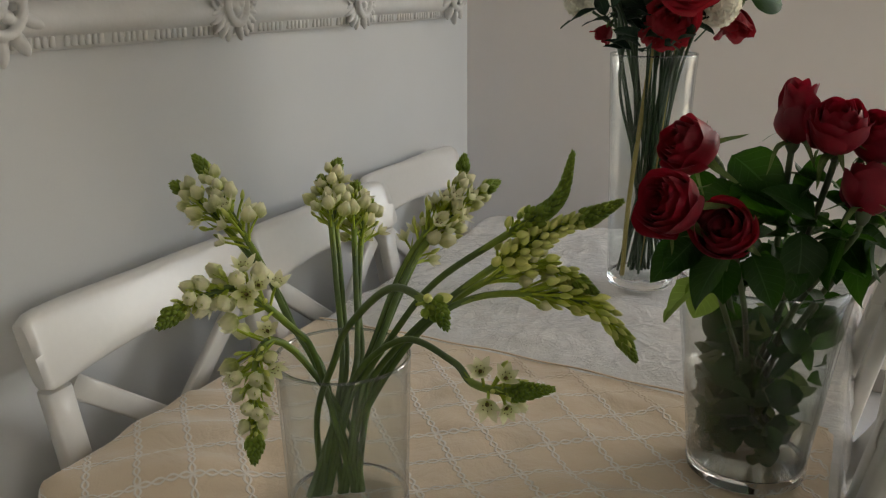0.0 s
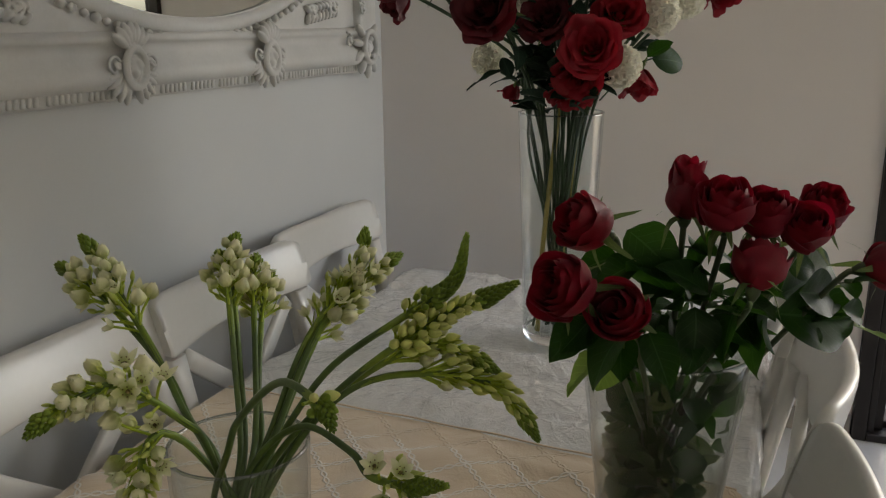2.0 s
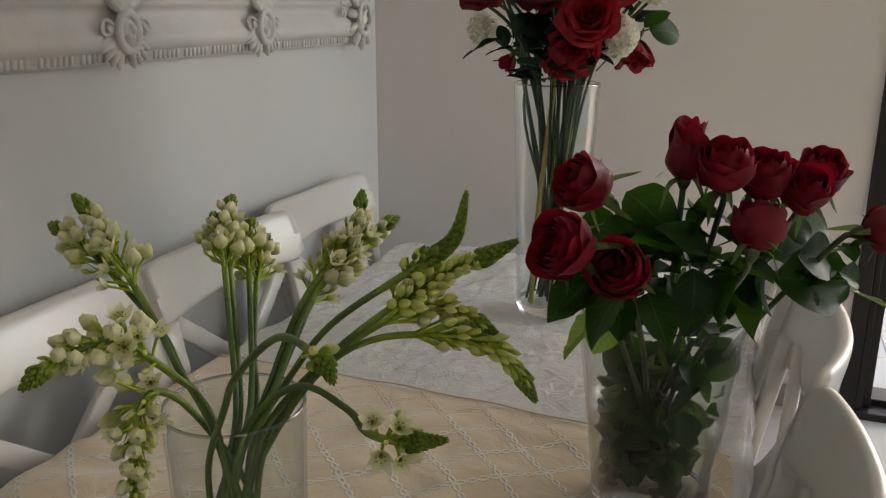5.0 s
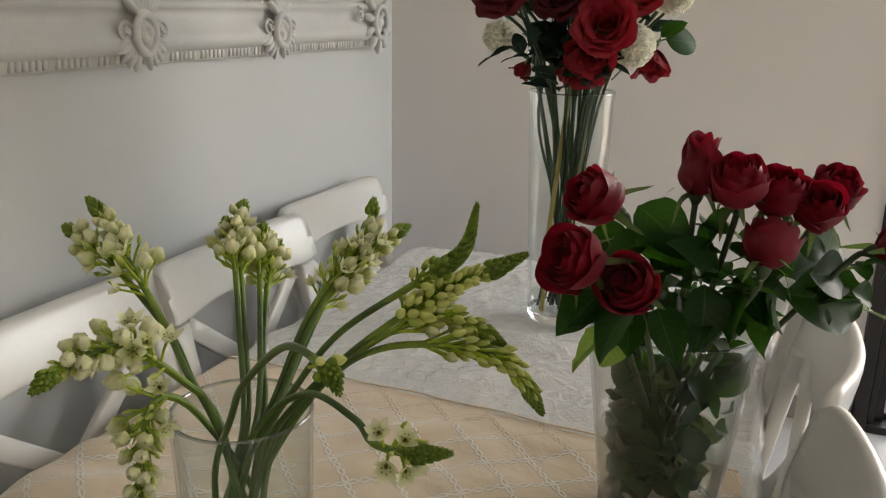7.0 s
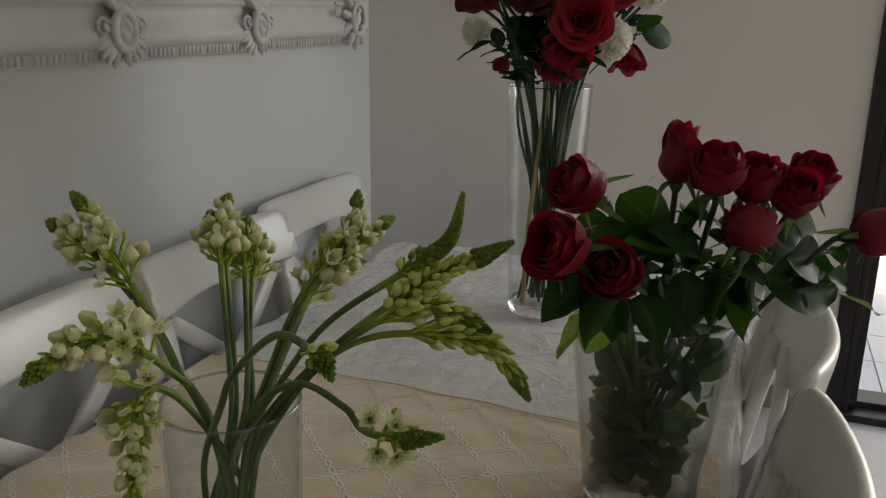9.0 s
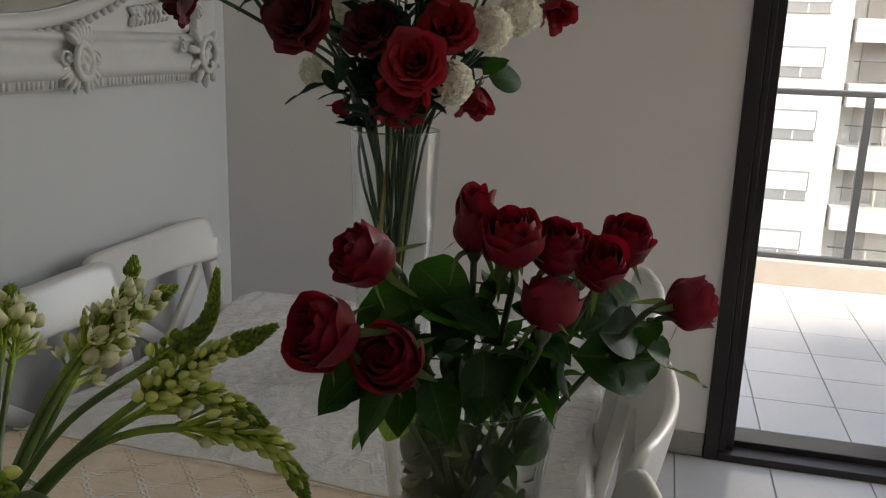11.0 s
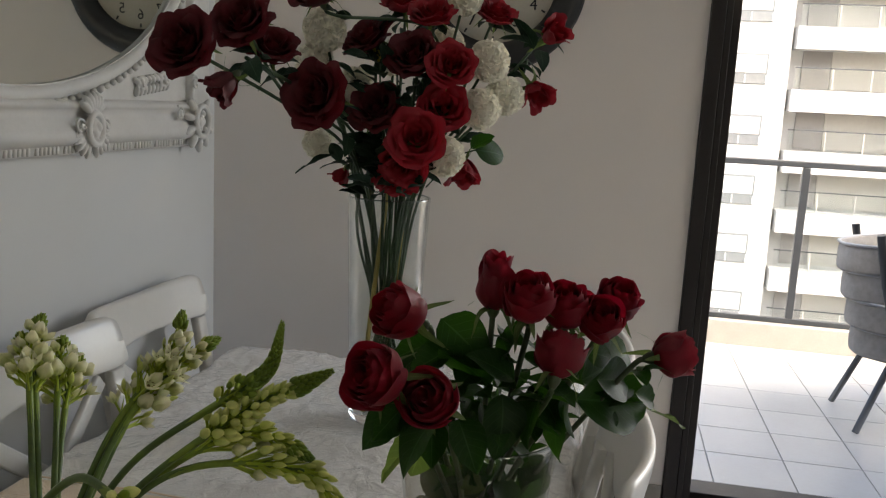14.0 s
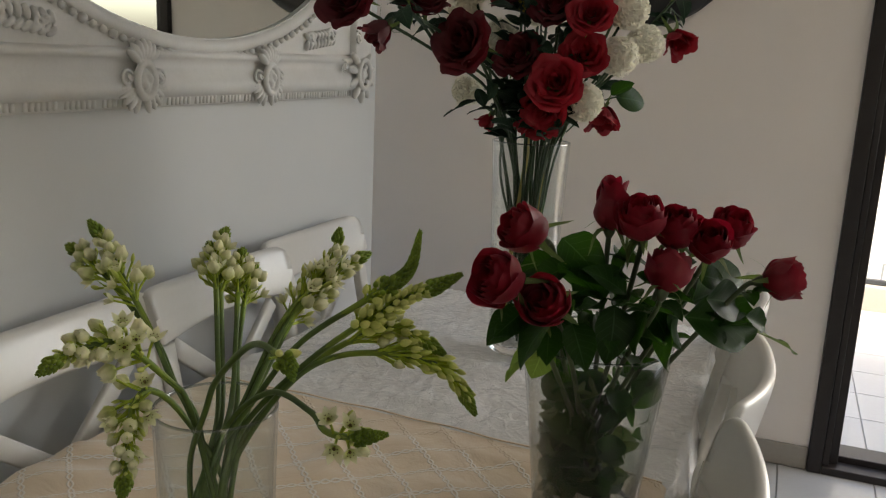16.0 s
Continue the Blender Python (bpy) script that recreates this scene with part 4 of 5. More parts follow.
KITS = {"cup": bloom_kit(ROSE, CUP, (0.0058, 0.0475, 2.6), 100), "tight": bloom_kit(ROSE, TIGHT, (0.010, 0.060, 3.0), 200),
        "wide": bloom_kit(SILK, WIDE, (0.0062, 0.036, 2.2), 300), "wide_dark": bloom_kit(SILK_DARK, WIDE, (0.0062, 0.036, 2.2), 400),
        "pointy": bloom_kit(SILK, POINTY, (0.010, 0.046, 2.6), 500), "pointy_dark": bloom_kit(SILK_DARK, POINTY, (0.010, 0.046, 2.6), 600)}
SEPAL = mesh_of("sepal", grid(6, 2, lambda u, v: (0.004 + 0.034 * u, (v - 0.5) * 0.012 * (1 - u) ** 0.6, 0.004 - 0.018 * u * u + 0.01 * np.sin(u * 5) * u)), LEAF_PALE)
HIP = mesh_of("calyx", smooth(lathe([(0, -0.012), (0.004, -0.011), (0.0075, -0.004), (0.0085, 0.002), (0.006, 0.006)], 10, (0, 0, 0))), ROSESTEM)


def rose(kind, heart, axis, size, path, material, radius, name, label, category, group, sepals=5):
    """A rose: bloom with its petals, hip, sepals and a stem along the path up to the bloom."""
    axis = Vector(axis).normalized()
    foot = Vector(heart) - axis * 0.026 * size
    r = thing(name, path[0], label, category, group)
    M = facing(foot, axis, rng.uniform(0, 6.28), size)
    core, kit = KITS[kind]
    b = part("bloom", core, None, r, m=M)
    for me, a in kit:
        part("petal", me, None, b, m=M @ Matrix.Rotation(a, 4, "Z") @ Matrix.Rotation(rng.uniform(-0.05, 0.07), 4, "Y"))
    h = part("calyx", HIP, None, r, m=M)
    for k in range(sepals):
        part("sepal", SEPAL, None, h, m=M @ Matrix.Rotation(k * 1.257 + rng.uniform(-0.2, 0.2), 4, "Z") @ Matrix.Rotation(rng.uniform(-0.7, 0.5), 4, "Y"))
    come = (foot - Vector(path[-1])).normalized()
    q = glide([*path, foot - (axis * 0.45 + come * 0.55) * 0.035 * size, foot - axis * 0.008 * size], 6)
    part("stem", tube(q, radius, 7), material, r)
    return r, q


AWAY = Vector((-0.05, 0.97, -0.2)) * 0.020
BOUQUET = "fresh roses in the tapered vase"
FRESH = [
    ("cup", (-0.076, 1.303, 1.191), (-0.62, -0.60, 0.42), 1.06), ("cup", (-0.069, 1.185, 1.156), (-0.42, -0.80, 0.36), 1.04), ("cup", (-0.022, 1.212, 1.131), (-0.05, -0.86, 0.42), 1.02),
    ("tight", (0.022, 1.335, 1.222), (0.05, -0.16, 1.0), 0.95), ("cup", (0.062, 1.307, 1.219), (-0.02, -0.42, 0.9), 0.97), ("cup", (0.099, 1.341, 1.206), (0.02, -0.40, 0.9), 0.94),
    ("cup", (0.139, 1.347, 1.193), (0.10, -0.65, 0.72), 0.88), ("cup", (0.158, 1.442, 1.196), (0.30, -0.45, 0.82), 0.92), ("cup", (0.098, 1.310, 1.160), (0.1, 0.35, 0.9), 0.95), ("cup", (0.225, 1.411, 1.146), (0.96, 0.12, 0.22), 0.94)]
rose_things = []
for i, (kind, c, ax, s) in enumerate(FRESH):
    c = Vector(c) + AWAY
    a = 6.2832 * i / len(FRESH) + 0.6
    out = Vector((c.x - V2[0], c.y - V2[1], 0))
    rimp = Vector((V2[0], V2[1], 1.0)) + out * 0.42
    foot = Vector((V2[0], V2[1], 0.778)) - out.normalized() * rng.uniform(0.02, 0.055) + Vector((0.015 * np.cos(a), 0.015 * np.sin(a), 0))
    r, q = rose(kind, c, ax, s, [foot, foot.lerp(rimp, 0.5), rimp], ROSESTEM, 0.0034, "rose",
                "half-open dark red rose bud on a tall stem" if kind == "tight" else "dark red garden rose in the glass vase", "rose", BOUQUET)
    rose_things.append((r, q))


def compound(r, node, heading, size, kind="rose"):
    """Three leaflets on a short stalk."""
    h = Vector(heading).normalized()
    side = h.cross(Vector((0, 0, 1))).normalized()
    for d, f, k in ((h, 0.7, 1.0), (h * 0.55 + side * 0.8, 0.45, 0.8), (h * 0.55 - side * 0.8, 0.45, 0.8)):
        b = node + h * size * f * 0.6
        leaf(r, b, b + (d.normalized() + Vector((0, 0, rng.uniform(-0.25, 0.45)))).normalized() * size * k, kind, rng.uniform(-0.5, 0.5))
    part("leaf_stalk", tube([node, node + h * size * 0.42], 0.0012, 5), ROSESTEM, r)


for r, q in rose_things:
    for k in range(2):
        node = q[int(len(q) * rng.uniform(0.52, 0.74))]
        a = rng.uniform(0, 6.28)
        compound(r, node, (np.cos(a), np.sin(a), rng.uniform(-0.1, 0.4)), rng.uniform(0.038, 0.05))
    for k in range(9):
        node = q[int(len(q) * rng.uniform(0.08, 0.48))]
        a = rng.uniform(0, 6.28)
        node = node + Vector((rng.uniform(-0.045, 0.045), rng.uniform(-0.045, 0.045), rng.uniform(-0.03, 0.01)))
        node.z = max(node.z, 0.79)
        lim = 0.060 + 0.034 * (node.z - 0.7535) / 0.2445
        w = Vector((node.x - V2[0], node.y - V2[1], 0))
        if w.length > lim:
            node -= w * (1 - lim / w.length)
        tip = node + Vector((np.cos(a), np.sin(a), rng.uniform(-0.9, 0.9))).normalized() * rng.uniform(0.045, 0.062)
        lim = 0.050 + 0.034 * (tip.z - 0.7535) / 0.2445
        w = Vector((tip.x - V2[0], tip.y - V2[1], 0))
        if w.length > lim:
            tip -= w * (1 - lim / w.length)
        tip.z = max(tip.z, 0.785)
        leaf(r, node, tip, rng.choice(("pale", "rose", "rose")), rng.uniform(-1.5, 1.5))
for k in range(90):
    # foliage crowding the glass on the shaded side
    a, z = rng.uniform(1.9, 4.9), 0.785 + 0.20 * rng.random()
    rr = (0.062 + 0.026 * (z - 0.7535) / 0.25) * rng.uniform(0.45, 1.0)
    b = Vector((V2[0] + rr * np.cos(a), V2[1] + rr * np.sin(a), z))
    w = a + rng.choice((-1, 1)) * rng.uniform(0.5, 0.9)
    tip = Vector((V2[0] + rr * 0.92 * np.cos(w), V2[1] + rr * 0.92 * np.sin(w), min(0.985, max(0.782, z + rng.uniform(-0.03, 0.03)))))
    leaf(rng.choice(rose_things)[0], b, tip, "rose", rng.uniform(0.6, 1.9))
PLACED = [  # rose index, base, tip, kind, roll
    (9, (0.115, 1.40, 1.085), (0.212, 1.485, 1.062), "rose", 1.2), (9, (0.12, 1.42, 1.10), (0.200, 1.52, 1.125), "rose", 1.1), (8, (0.10, 1.375, 1.095), (0.085, 1.345, 1.02), "rose", 0.6),
    (7, (0.12, 1.45, 1.09), (0.165, 1.50, 1.13), "rose", 0.2), (2, (-0.015, 1.265, 1.10), (-0.06, 1.205, 1.072), "rose", 0.3), (1, (-0.055, 1.27, 1.10), (-0.095, 1.225, 1.078), "rose", -0.4),
    (0, (-0.052, 1.362, 1.030), (-0.098, 1.330, 0.985), "lime", 0.3), (0, (-0.050, 1.365, 1.032), (-0.062, 1.335, 0.990), "lime", -0.5), (3, (0.02, 1.365, 1.10), (-0.035, 1.335, 1.165), "rose", 0.9),
    (4, (0.05, 1.34, 1.12), (0.005, 1.315, 1.16), "rose", -0.7), (3, (0.035, 1.36, 1.13), (0.055, 1.345, 1.19), "rose", 1.0), (2, (0.0, 1.28, 1.09), (0.03, 1.24, 1.05), "rose", 0.2),
    (4, (0.04, 1.32, 1.11), (0.055, 1.285, 1.045), "rose", -0.2), (5, (0.08, 1.34, 1.11), (0.06, 1.30, 1.06), "rose", 0.5), (1, (-0.03, 1.29, 1.08), (-0.02, 1.25, 1.045), "rose", 0.0),
    (9, (0.139, 1.4, 1.112), (0.194, 1.46, 1.098), "rose", 1.2), (8, (0.112, 1.37, 1.105), (0.098, 1.36, 1.054), "rose", 0.9), (9, (0.186, 1.45, 1.084), (0.216, 1.49, 1.062), "rose", 1.2), (3, (-0.04, 1.36, 1.176), (0.029, 1.33, 1.142), "rose", 0.7), (3, (0.019, 1.37, 1.132), (0.014, 1.38, 1.169), "rose", 1.2), (0, (-0.052, 1.38, 1.141), (-0.094, 1.35, 1.126), "rose", -0.7), (2, (-0.058, 1.27, 1.101), (-0.076, 1.22, 1.08), "rose", -0.8), (9, (0.125, 1.42, 1.137), (0.165, 1.44, 1.130), "rose", 1.1)]
for i, b, tp, kind, roll in PLACED:
    leaf(rose_things[i][0], b, tp, kind, roll)
leaf(rose_things[9][0], (0.19, 1.49, 1.055), (0.262, 1.52, 1.03), mesh=THINLEAF, label="thin curled grey-green leaf")
for k in range(64):
    a, rr = rng.uniform(0, 6.28), 0.085 * rng.random() ** 0.5
    b = Vector((0.0 + rr * np.cos(a), 1.39 + rr * np.sin(a) * 0.9, rng.uniform(1.05, 1.14)))
    d = Vector((np.cos(a) + rng.uniform(-0.6, 0.6), np.sin(a) - 0.4 + rng.uniform(-0.6, 0.6), rng.uniform(-0.6, 0.5))).normalized()
    leaf(rng.choice(rose_things)[0], b, b + d * rng.uniform(0.034, 0.056), "rose", rng.uniform(-0.8, 0.8))

# ---- tall bouquet of cloth flowers
CLOTH = "cloth flowers in the tall vase"


def long_path(head, i):
    """From the vase's floor through its mouth towards the head."""
    a = i * 2.4
    out = Vector((head.x - V3[0], head.y - V3[1], 0))
    foot = Vector((V3[0] - max(-0.03, min(0.03, out.x * 0.2)) + 0.018 * np.cos(a), V3[1] - max(-0.03, min(0.03, out.y * 0.2)) + 0.018 * np.sin(a), 0.779))
    mouth = Vector((V3[0] + max(-0.05, min(0.05, out.x * 0.42)) + 0.011 * np.cos(a), V3[1] + max(-0.05, min(0.05, out.y * 0.42)) + 0.011 * np.sin(a), 1.232))
    return [foot, foot.lerp(mouth, 0.5), mouth]


SILKS = [
    ("wide_dark", (-0.500, 1.620, 1.487), (-0.10, -0.9, 0.30), 1.08), ("wide_dark", (-0.454, 1.725, 1.535), (0.0, -0.75, 0.5), 1.05), ("wide_dark", (-0.430, 1.80, 1.500), (0.3, -0.5, 0.7), 0.95),
    ("pointy_dark", (-0.372, 1.500, 1.425), (-0.55, -0.45, -0.70), 0.85), ("wide_dark", (-0.334, 1.744, 1.421), (-0.25, -0.9, 0.25), 1.15), ("wide_dark", (-0.275, 1.896, 1.405), (-0.1, -0.75, 0.5), 1.0),
    ("wide", (-0.184, 1.839, 1.357), (0.08, -0.92, 0.30), 1.15), ("wide", (-0.220, 1.900, 1.302), (-0.1, -0.8, -0.35), 1.05), ("wide", (-0.250, 1.965, 1.262), (0.0, -0.5, -0.8), 0.95),
    ("wide", (-0.156, 1.931, 1.411), (0.25, -0.85, 0.35), 1.05), ("wide", (-0.140, 1.900, 1.485), (0.2, -0.85, 0.5), 1.0), ("wide_dark", (-0.218, 1.925, 1.502), (-0.1, -0.8, 0.55), 1.0),
    ("wide_dark", (-0.325, 2.00, 1.535), (-0.3, -0.6, 0.75), 1.0), ("wide", (-0.205, 2.02, 1.585), (0.0, -0.5, 0.85), 1.0), ("pointy", (-0.014, 2.150, 1.446), (0.45, -0.6, -0.5), 1.1),
    ("pointy", (0.010, 2.180, 1.565), (0.6, -0.5, 0.3), 1.1), ("wide", (-0.10, 2.12, 1.600), (0.3, -0.4, 0.8), 1.0), ("pointy", (-0.150, 2.13, 1.284), (0.3, -0.4, -0.9), 1.2), ("pointy", (-0.375, 2.03, 1.265), (-0.5, -0.3, -0.8), 0.7),
    ("wide", (-0.29, 2.13, 1.615), (-0.1, -0.2, 0.95), 1.0), ("wide_dark", (-0.38, 1.88, 1.60), (-0.3, -0.4, 0.85), 1.0)]
for i, (kind, c, ax, s) in enumerate(SILKS):
    head = Vector(c) + Vector((-0.01, 0.02, 0))
    path = long_path(head, i)
    if head.x < -0.37 and head.z > 1.38:
        path.append(Vector((-0.335 + 0.006 * i, 1.90 + 0.01 * i, 1.335 + 0.010 * i)))
        if i < 4:
            path.append(Vector((-0.408 + 0.006 * i, 1.79 + 0.01 * i, 1.405 + 0.008 * i)))
    if ax[2] < -0.2:
        axv = Vector(ax).normalized()
        path.append(head - axv * (0.05 if i == 3 else 0.09))
    dark = "dark" in kind
    r, q = rose(kind, head, ax, s * (1.02 if "wide_dark" in kind else 0.92), path, STEM, 0.0030, "cloth_rose", ("wine red" if dark else "bright red") + (" drooping cloth rose bud in the tall vase" if "pointy" in kind else " open cloth rose in the tall vase"), "artificial rose", CLOTH, 4)
    for k in range(4):
        node = q[int(len(q) * rng.uniform(0.66, 0.93))]
        a = rng.uniform(0, 6.28)
        tip = node + Vector((np.cos(a), np.sin(a) - 0.2, rng.uniform(-0.5, 0.5))).normalized() * rng.uniform(0.045, 0.07)
        if tip.z > 1.24:
            leaf(r, node, tip, "silk", rng.uniform(-0.8, 0.8))
    if i == 5:
        leaf(r, (-0.345, 1.95, 1.315), (-0.418, 1.86, 1.310), mesh=SILKTHIN)
        leaf(r, (-0.35, 1.93, 1.30), (-0.36, 1.90, 1.345), "silk", 0.6)
    if i == 17:
        leaf(r, (-0.135, 2.15, 1.325), (-0.065, 2.20, 1.325), "rose", 1.1)
        leaf(r, (-0.14, 2.12, 1.33), (-0.095, 2.13, 1.36), "rose", 0.9)
        part("leaf_stalk", tube(glide([(-0.22, 2.08, 1.25), (-0.17, 2.12, 1.31), (-0.13, 2.15, 1.328)], 4), 0.0016, 5), STEM, r)
    if i == 15:
        for bx, tp in (((-0.03, 2.15, 1.53), (-0.06, 2.14, 1.60)), ((-0.02, 2.15, 1.53), (0.0, 2.10, 1.50)), ((-0.04, 2.15, 1.54), (-0.10, 2.13, 1.56))):
            leaf(r, bx, tp, "silk", rng.uniform(-0.6, 0.6))


for k in range(120):
    a, rr = rng.uniform(0, 6.28), rng.uniform(0.01, 0.075 if k < 70 else 0.045)
    b = Vector((-0.27 + rr * np.cos(a), 1.98 + rr * np.sin(a) * 0.9, rng.uniform(1.25, 1.50) if k < 70 else rng.uniform(1.235, 1.33)))
    d = Vector((np.cos(a) + rng.uniform(-0.5, 0.5), np.sin(a) + rng.uniform(-0.6, 0.4), rng.uniform(0.0, 1.4))).normalized()
    owner = rng.choice([o for o in scene.objects if o.name.startswith("cloth_rose")])
    leaf(owner, b, b + d * rng.uniform(0.045, 0.07), "silk", rng.uniform(-0.8, 0.8))


def pompom_mesh():
    """A ball of some hundreds of small notched petals."""
    r = random.Random(77)
    bm = bmesh.new()
    bmesh.ops.create_icosphere(bm, subdivisions=3, radius=0.0350)
    n = 430
    for k in range(n):
        z = 1 - 2 * (k + 0.5) / n
        a = k * 2.39996 + r.uniform(-0.1, 0.1)
        d = Vector(((1 - z * z) ** 0.5 * np.cos(a), (1 - z * z) ** 0.5 * np.sin(a), z))
        m = facing(d * 0.029, d + Vector([r.uniform(-0.35, 0.35) for _ in range(3)]), r.uniform(0, 6.28), r.uniform(0.8, 1.2))
        rows = []
        for h, w, c in ((0, 0.0020, 0.0), (0.006, 0.0042, 0.0008), (0.0098, 0.0046, 0.0026)):
            rows.append([bm.verts.new(m @ Vector((c - 0.0016 * abs(x), x * w, h - (0.0018 if x == 0 and h > 0.01 else 0)))) for x in (-1, -0.5, 0, 0.5, 1)])
        for p0, p1 in zip(rows, rows[1:]):
            for q in range(4):
                bm.faces.new((p0[q], p0[q + 1], p1[q + 1], p1[q])).smooth = True
    return mesh_of("pompom", bm, POM)


POMPOM = pompom_mesh()
for i, (c, s) in enumerate((((-0.399, 1.960, 1.539), 1.05), ((-0.096, 2.006, 1.497), 1.02), ((-0.106, 1.997, 1.409), 1.0), ((-0.075, 2.10, 1.436), 1.0), ((-0.165, 1.985, 1.318), 1.0),
                            ((-0.36, 2.03, 1.44), 0.95), ((-0.30, 2.09, 1.50), 0.95), ((-0.424, 1.98, 1.480), 0.95), ((-0.20, 2.12, 1.53), 0.95), ((-0.44, 2.06, 1.325), 0.85), ((-0.16, 2.08, 1.62), 0.95))):
    head = Vector(c) + Vector((-0.005, 0.02, 0))
    path = long_path(head, i + 30)
    f = thing("pompom_flower", path[0], "white ruffled pompom flower on a green stem", "artificial flower", CLOTH)
    ax = (head - path[2]).normalized()
    b = part("pompom", POMPOM, None, f, m=facing(head, ax, i, s))
    q = glide([*path, head - ax * 0.03 * s], 8)
    part("stem", tube(q, 0.0028, 7), STEM, f)
FILLER = mesh_of("floret", smooth(lathe([(0, -0.003), (0.0022, -0.002), (0.0034, 0.001), (0.0024, 0.0016), (0.001, 0.0), (0, 0.001)], 6, (0, 0, 0))), YELLOW)
for i in range(5):
    head = Vector((V3[0] + rng.uniform(-0.1, 0.14), V3[1] - rng.uniform(0.06, 0.16), rng.uniform(1.40, 1.56)))
    path = long_path(head, i + 60)
    f = thing("filler_sprig", path[0], "small yellow filler sprig among the cloth roses", "artificial flower", CLOTH)
    q = glide([*path, head], 8)
    part("stem", tube(q, 0.0018, 6), YSTEM if i == 0 else STEM, f)
    for k in range(16):
        d = Vector([rng.uniform(-1, 1) for _ in range(3)]).normalized() * rng.uniform(0.004, 0.018)
        part("floret", FILLER, None, f, m=facing(head + d, d, k, rng.uniform(0.7, 1.3)))
f = thing("bare_stem", (-0.33, 2.06, 0.779), "yellowed bare stem standing in the tall vase", "stem", CLOTH)
part("stem", tube(glide([(-0.325, 2.055, 0.779), (-0.32, 2.06, 0.95), (-0.30, 2.08, 1.21), (-0.29, 2.09, 1.30)], 6), 0.005, 8), YSTEM, f)

# ---- star-shaped white flowers in the short vase


def bud_mesh(name, material, r, h):
    prof = [(0, 0), (r * 0.55, h * 0.06), (r * 0.92, h * 0.22), (r, h * 0.40), (r * 0.86, h * 0.62), (r * 0.50, h * 0.84), (r * 0.18, h * 0.96), (0, h)]
    return mesh_of(name, lathe(prof, 8, (0, 0, 0)), material)


BUDS = [bud_mesh("bud", BUD, 0.0047, 0.0180), bud_mesh("bud", BUD, 0.0052, 0.0170), bud_mesh("bud", BUD, 0.0042, 0.0155)]
SLIM = bud_mesh("bud", BUD_SLIM, 0.0034, 0.0160)
GBUD = bud_mesh("bud", BUD_GREEN, 0.0036, 0.0095)


def cup_petals(mouth, height):
    """Six overlapping petals that stand up as a cup."""
    bm = bmesh.new()
    for k in range(6):
        a = k * 1.0472
        rows = []
        for f in (0, 0.2, 0.45, 0.7, 0.88, 1.0):
            w = 0.0056 * np.sin(np.pi * min(0.97, 0.16 + 0.81 * f)) ** 0.6
            r = 0.0015 + (0.0062 + 0.0006 * (k % 2)) * min(1.0, f / 0.5) ** 0.6 + mouth * max(0.0, f - 0.4) * (1 + 0.25 * (k % 3))
            z = height * f * (1 - 0.05 * (k % 2))
            rows.append([bm.verts.new(((r - 0.0012 * s * s) * np.cos(a) - s * w * np.sin(a), (r - 0.0012 * s * s) * np.sin(a) + s * w * np.cos(a), z - 0.0015 * f * s * s)) for s in (-1, -0.5, 0, 0.5, 1)])
        for p0, p1 in zip(rows, rows[1:]):
            for j in range(4):
                bm.faces.new((p0[j], p0[j + 1], p1[j + 1], p1[j])).smooth = True
    return bm


def star_mesh():
    """Open cup of six white petals round a dark centre."""
    bm = cup_petals(0.0100, 0.0170)
    n = len(bm.faces)
    bmesh.ops.create_icosphere(bm, subdivisions=1, radius=0.0026, matrix=Matrix.Translation((0, 0, 0.004)))
    for k in range(6):
        a = k * 1.0472 + 0.5
        bmesh.ops.create_icosphere(bm, subdivisions=1, radius=0.0009, matrix=Matrix.Translation((0.005 * np.cos(a), 0.005 * np.sin(a), 0.009)))
    bm.faces.ensure_lookup_table()
    for f in bm.faces[n:]:
        f.material_index = 1
    return mesh_of("floret", bm, PETAL_W, OVARY)


STAR = star_mesh()
CUPBUD = mesh_of("bud", cup_petals(-0.0075, 0.0175), PETAL_W)


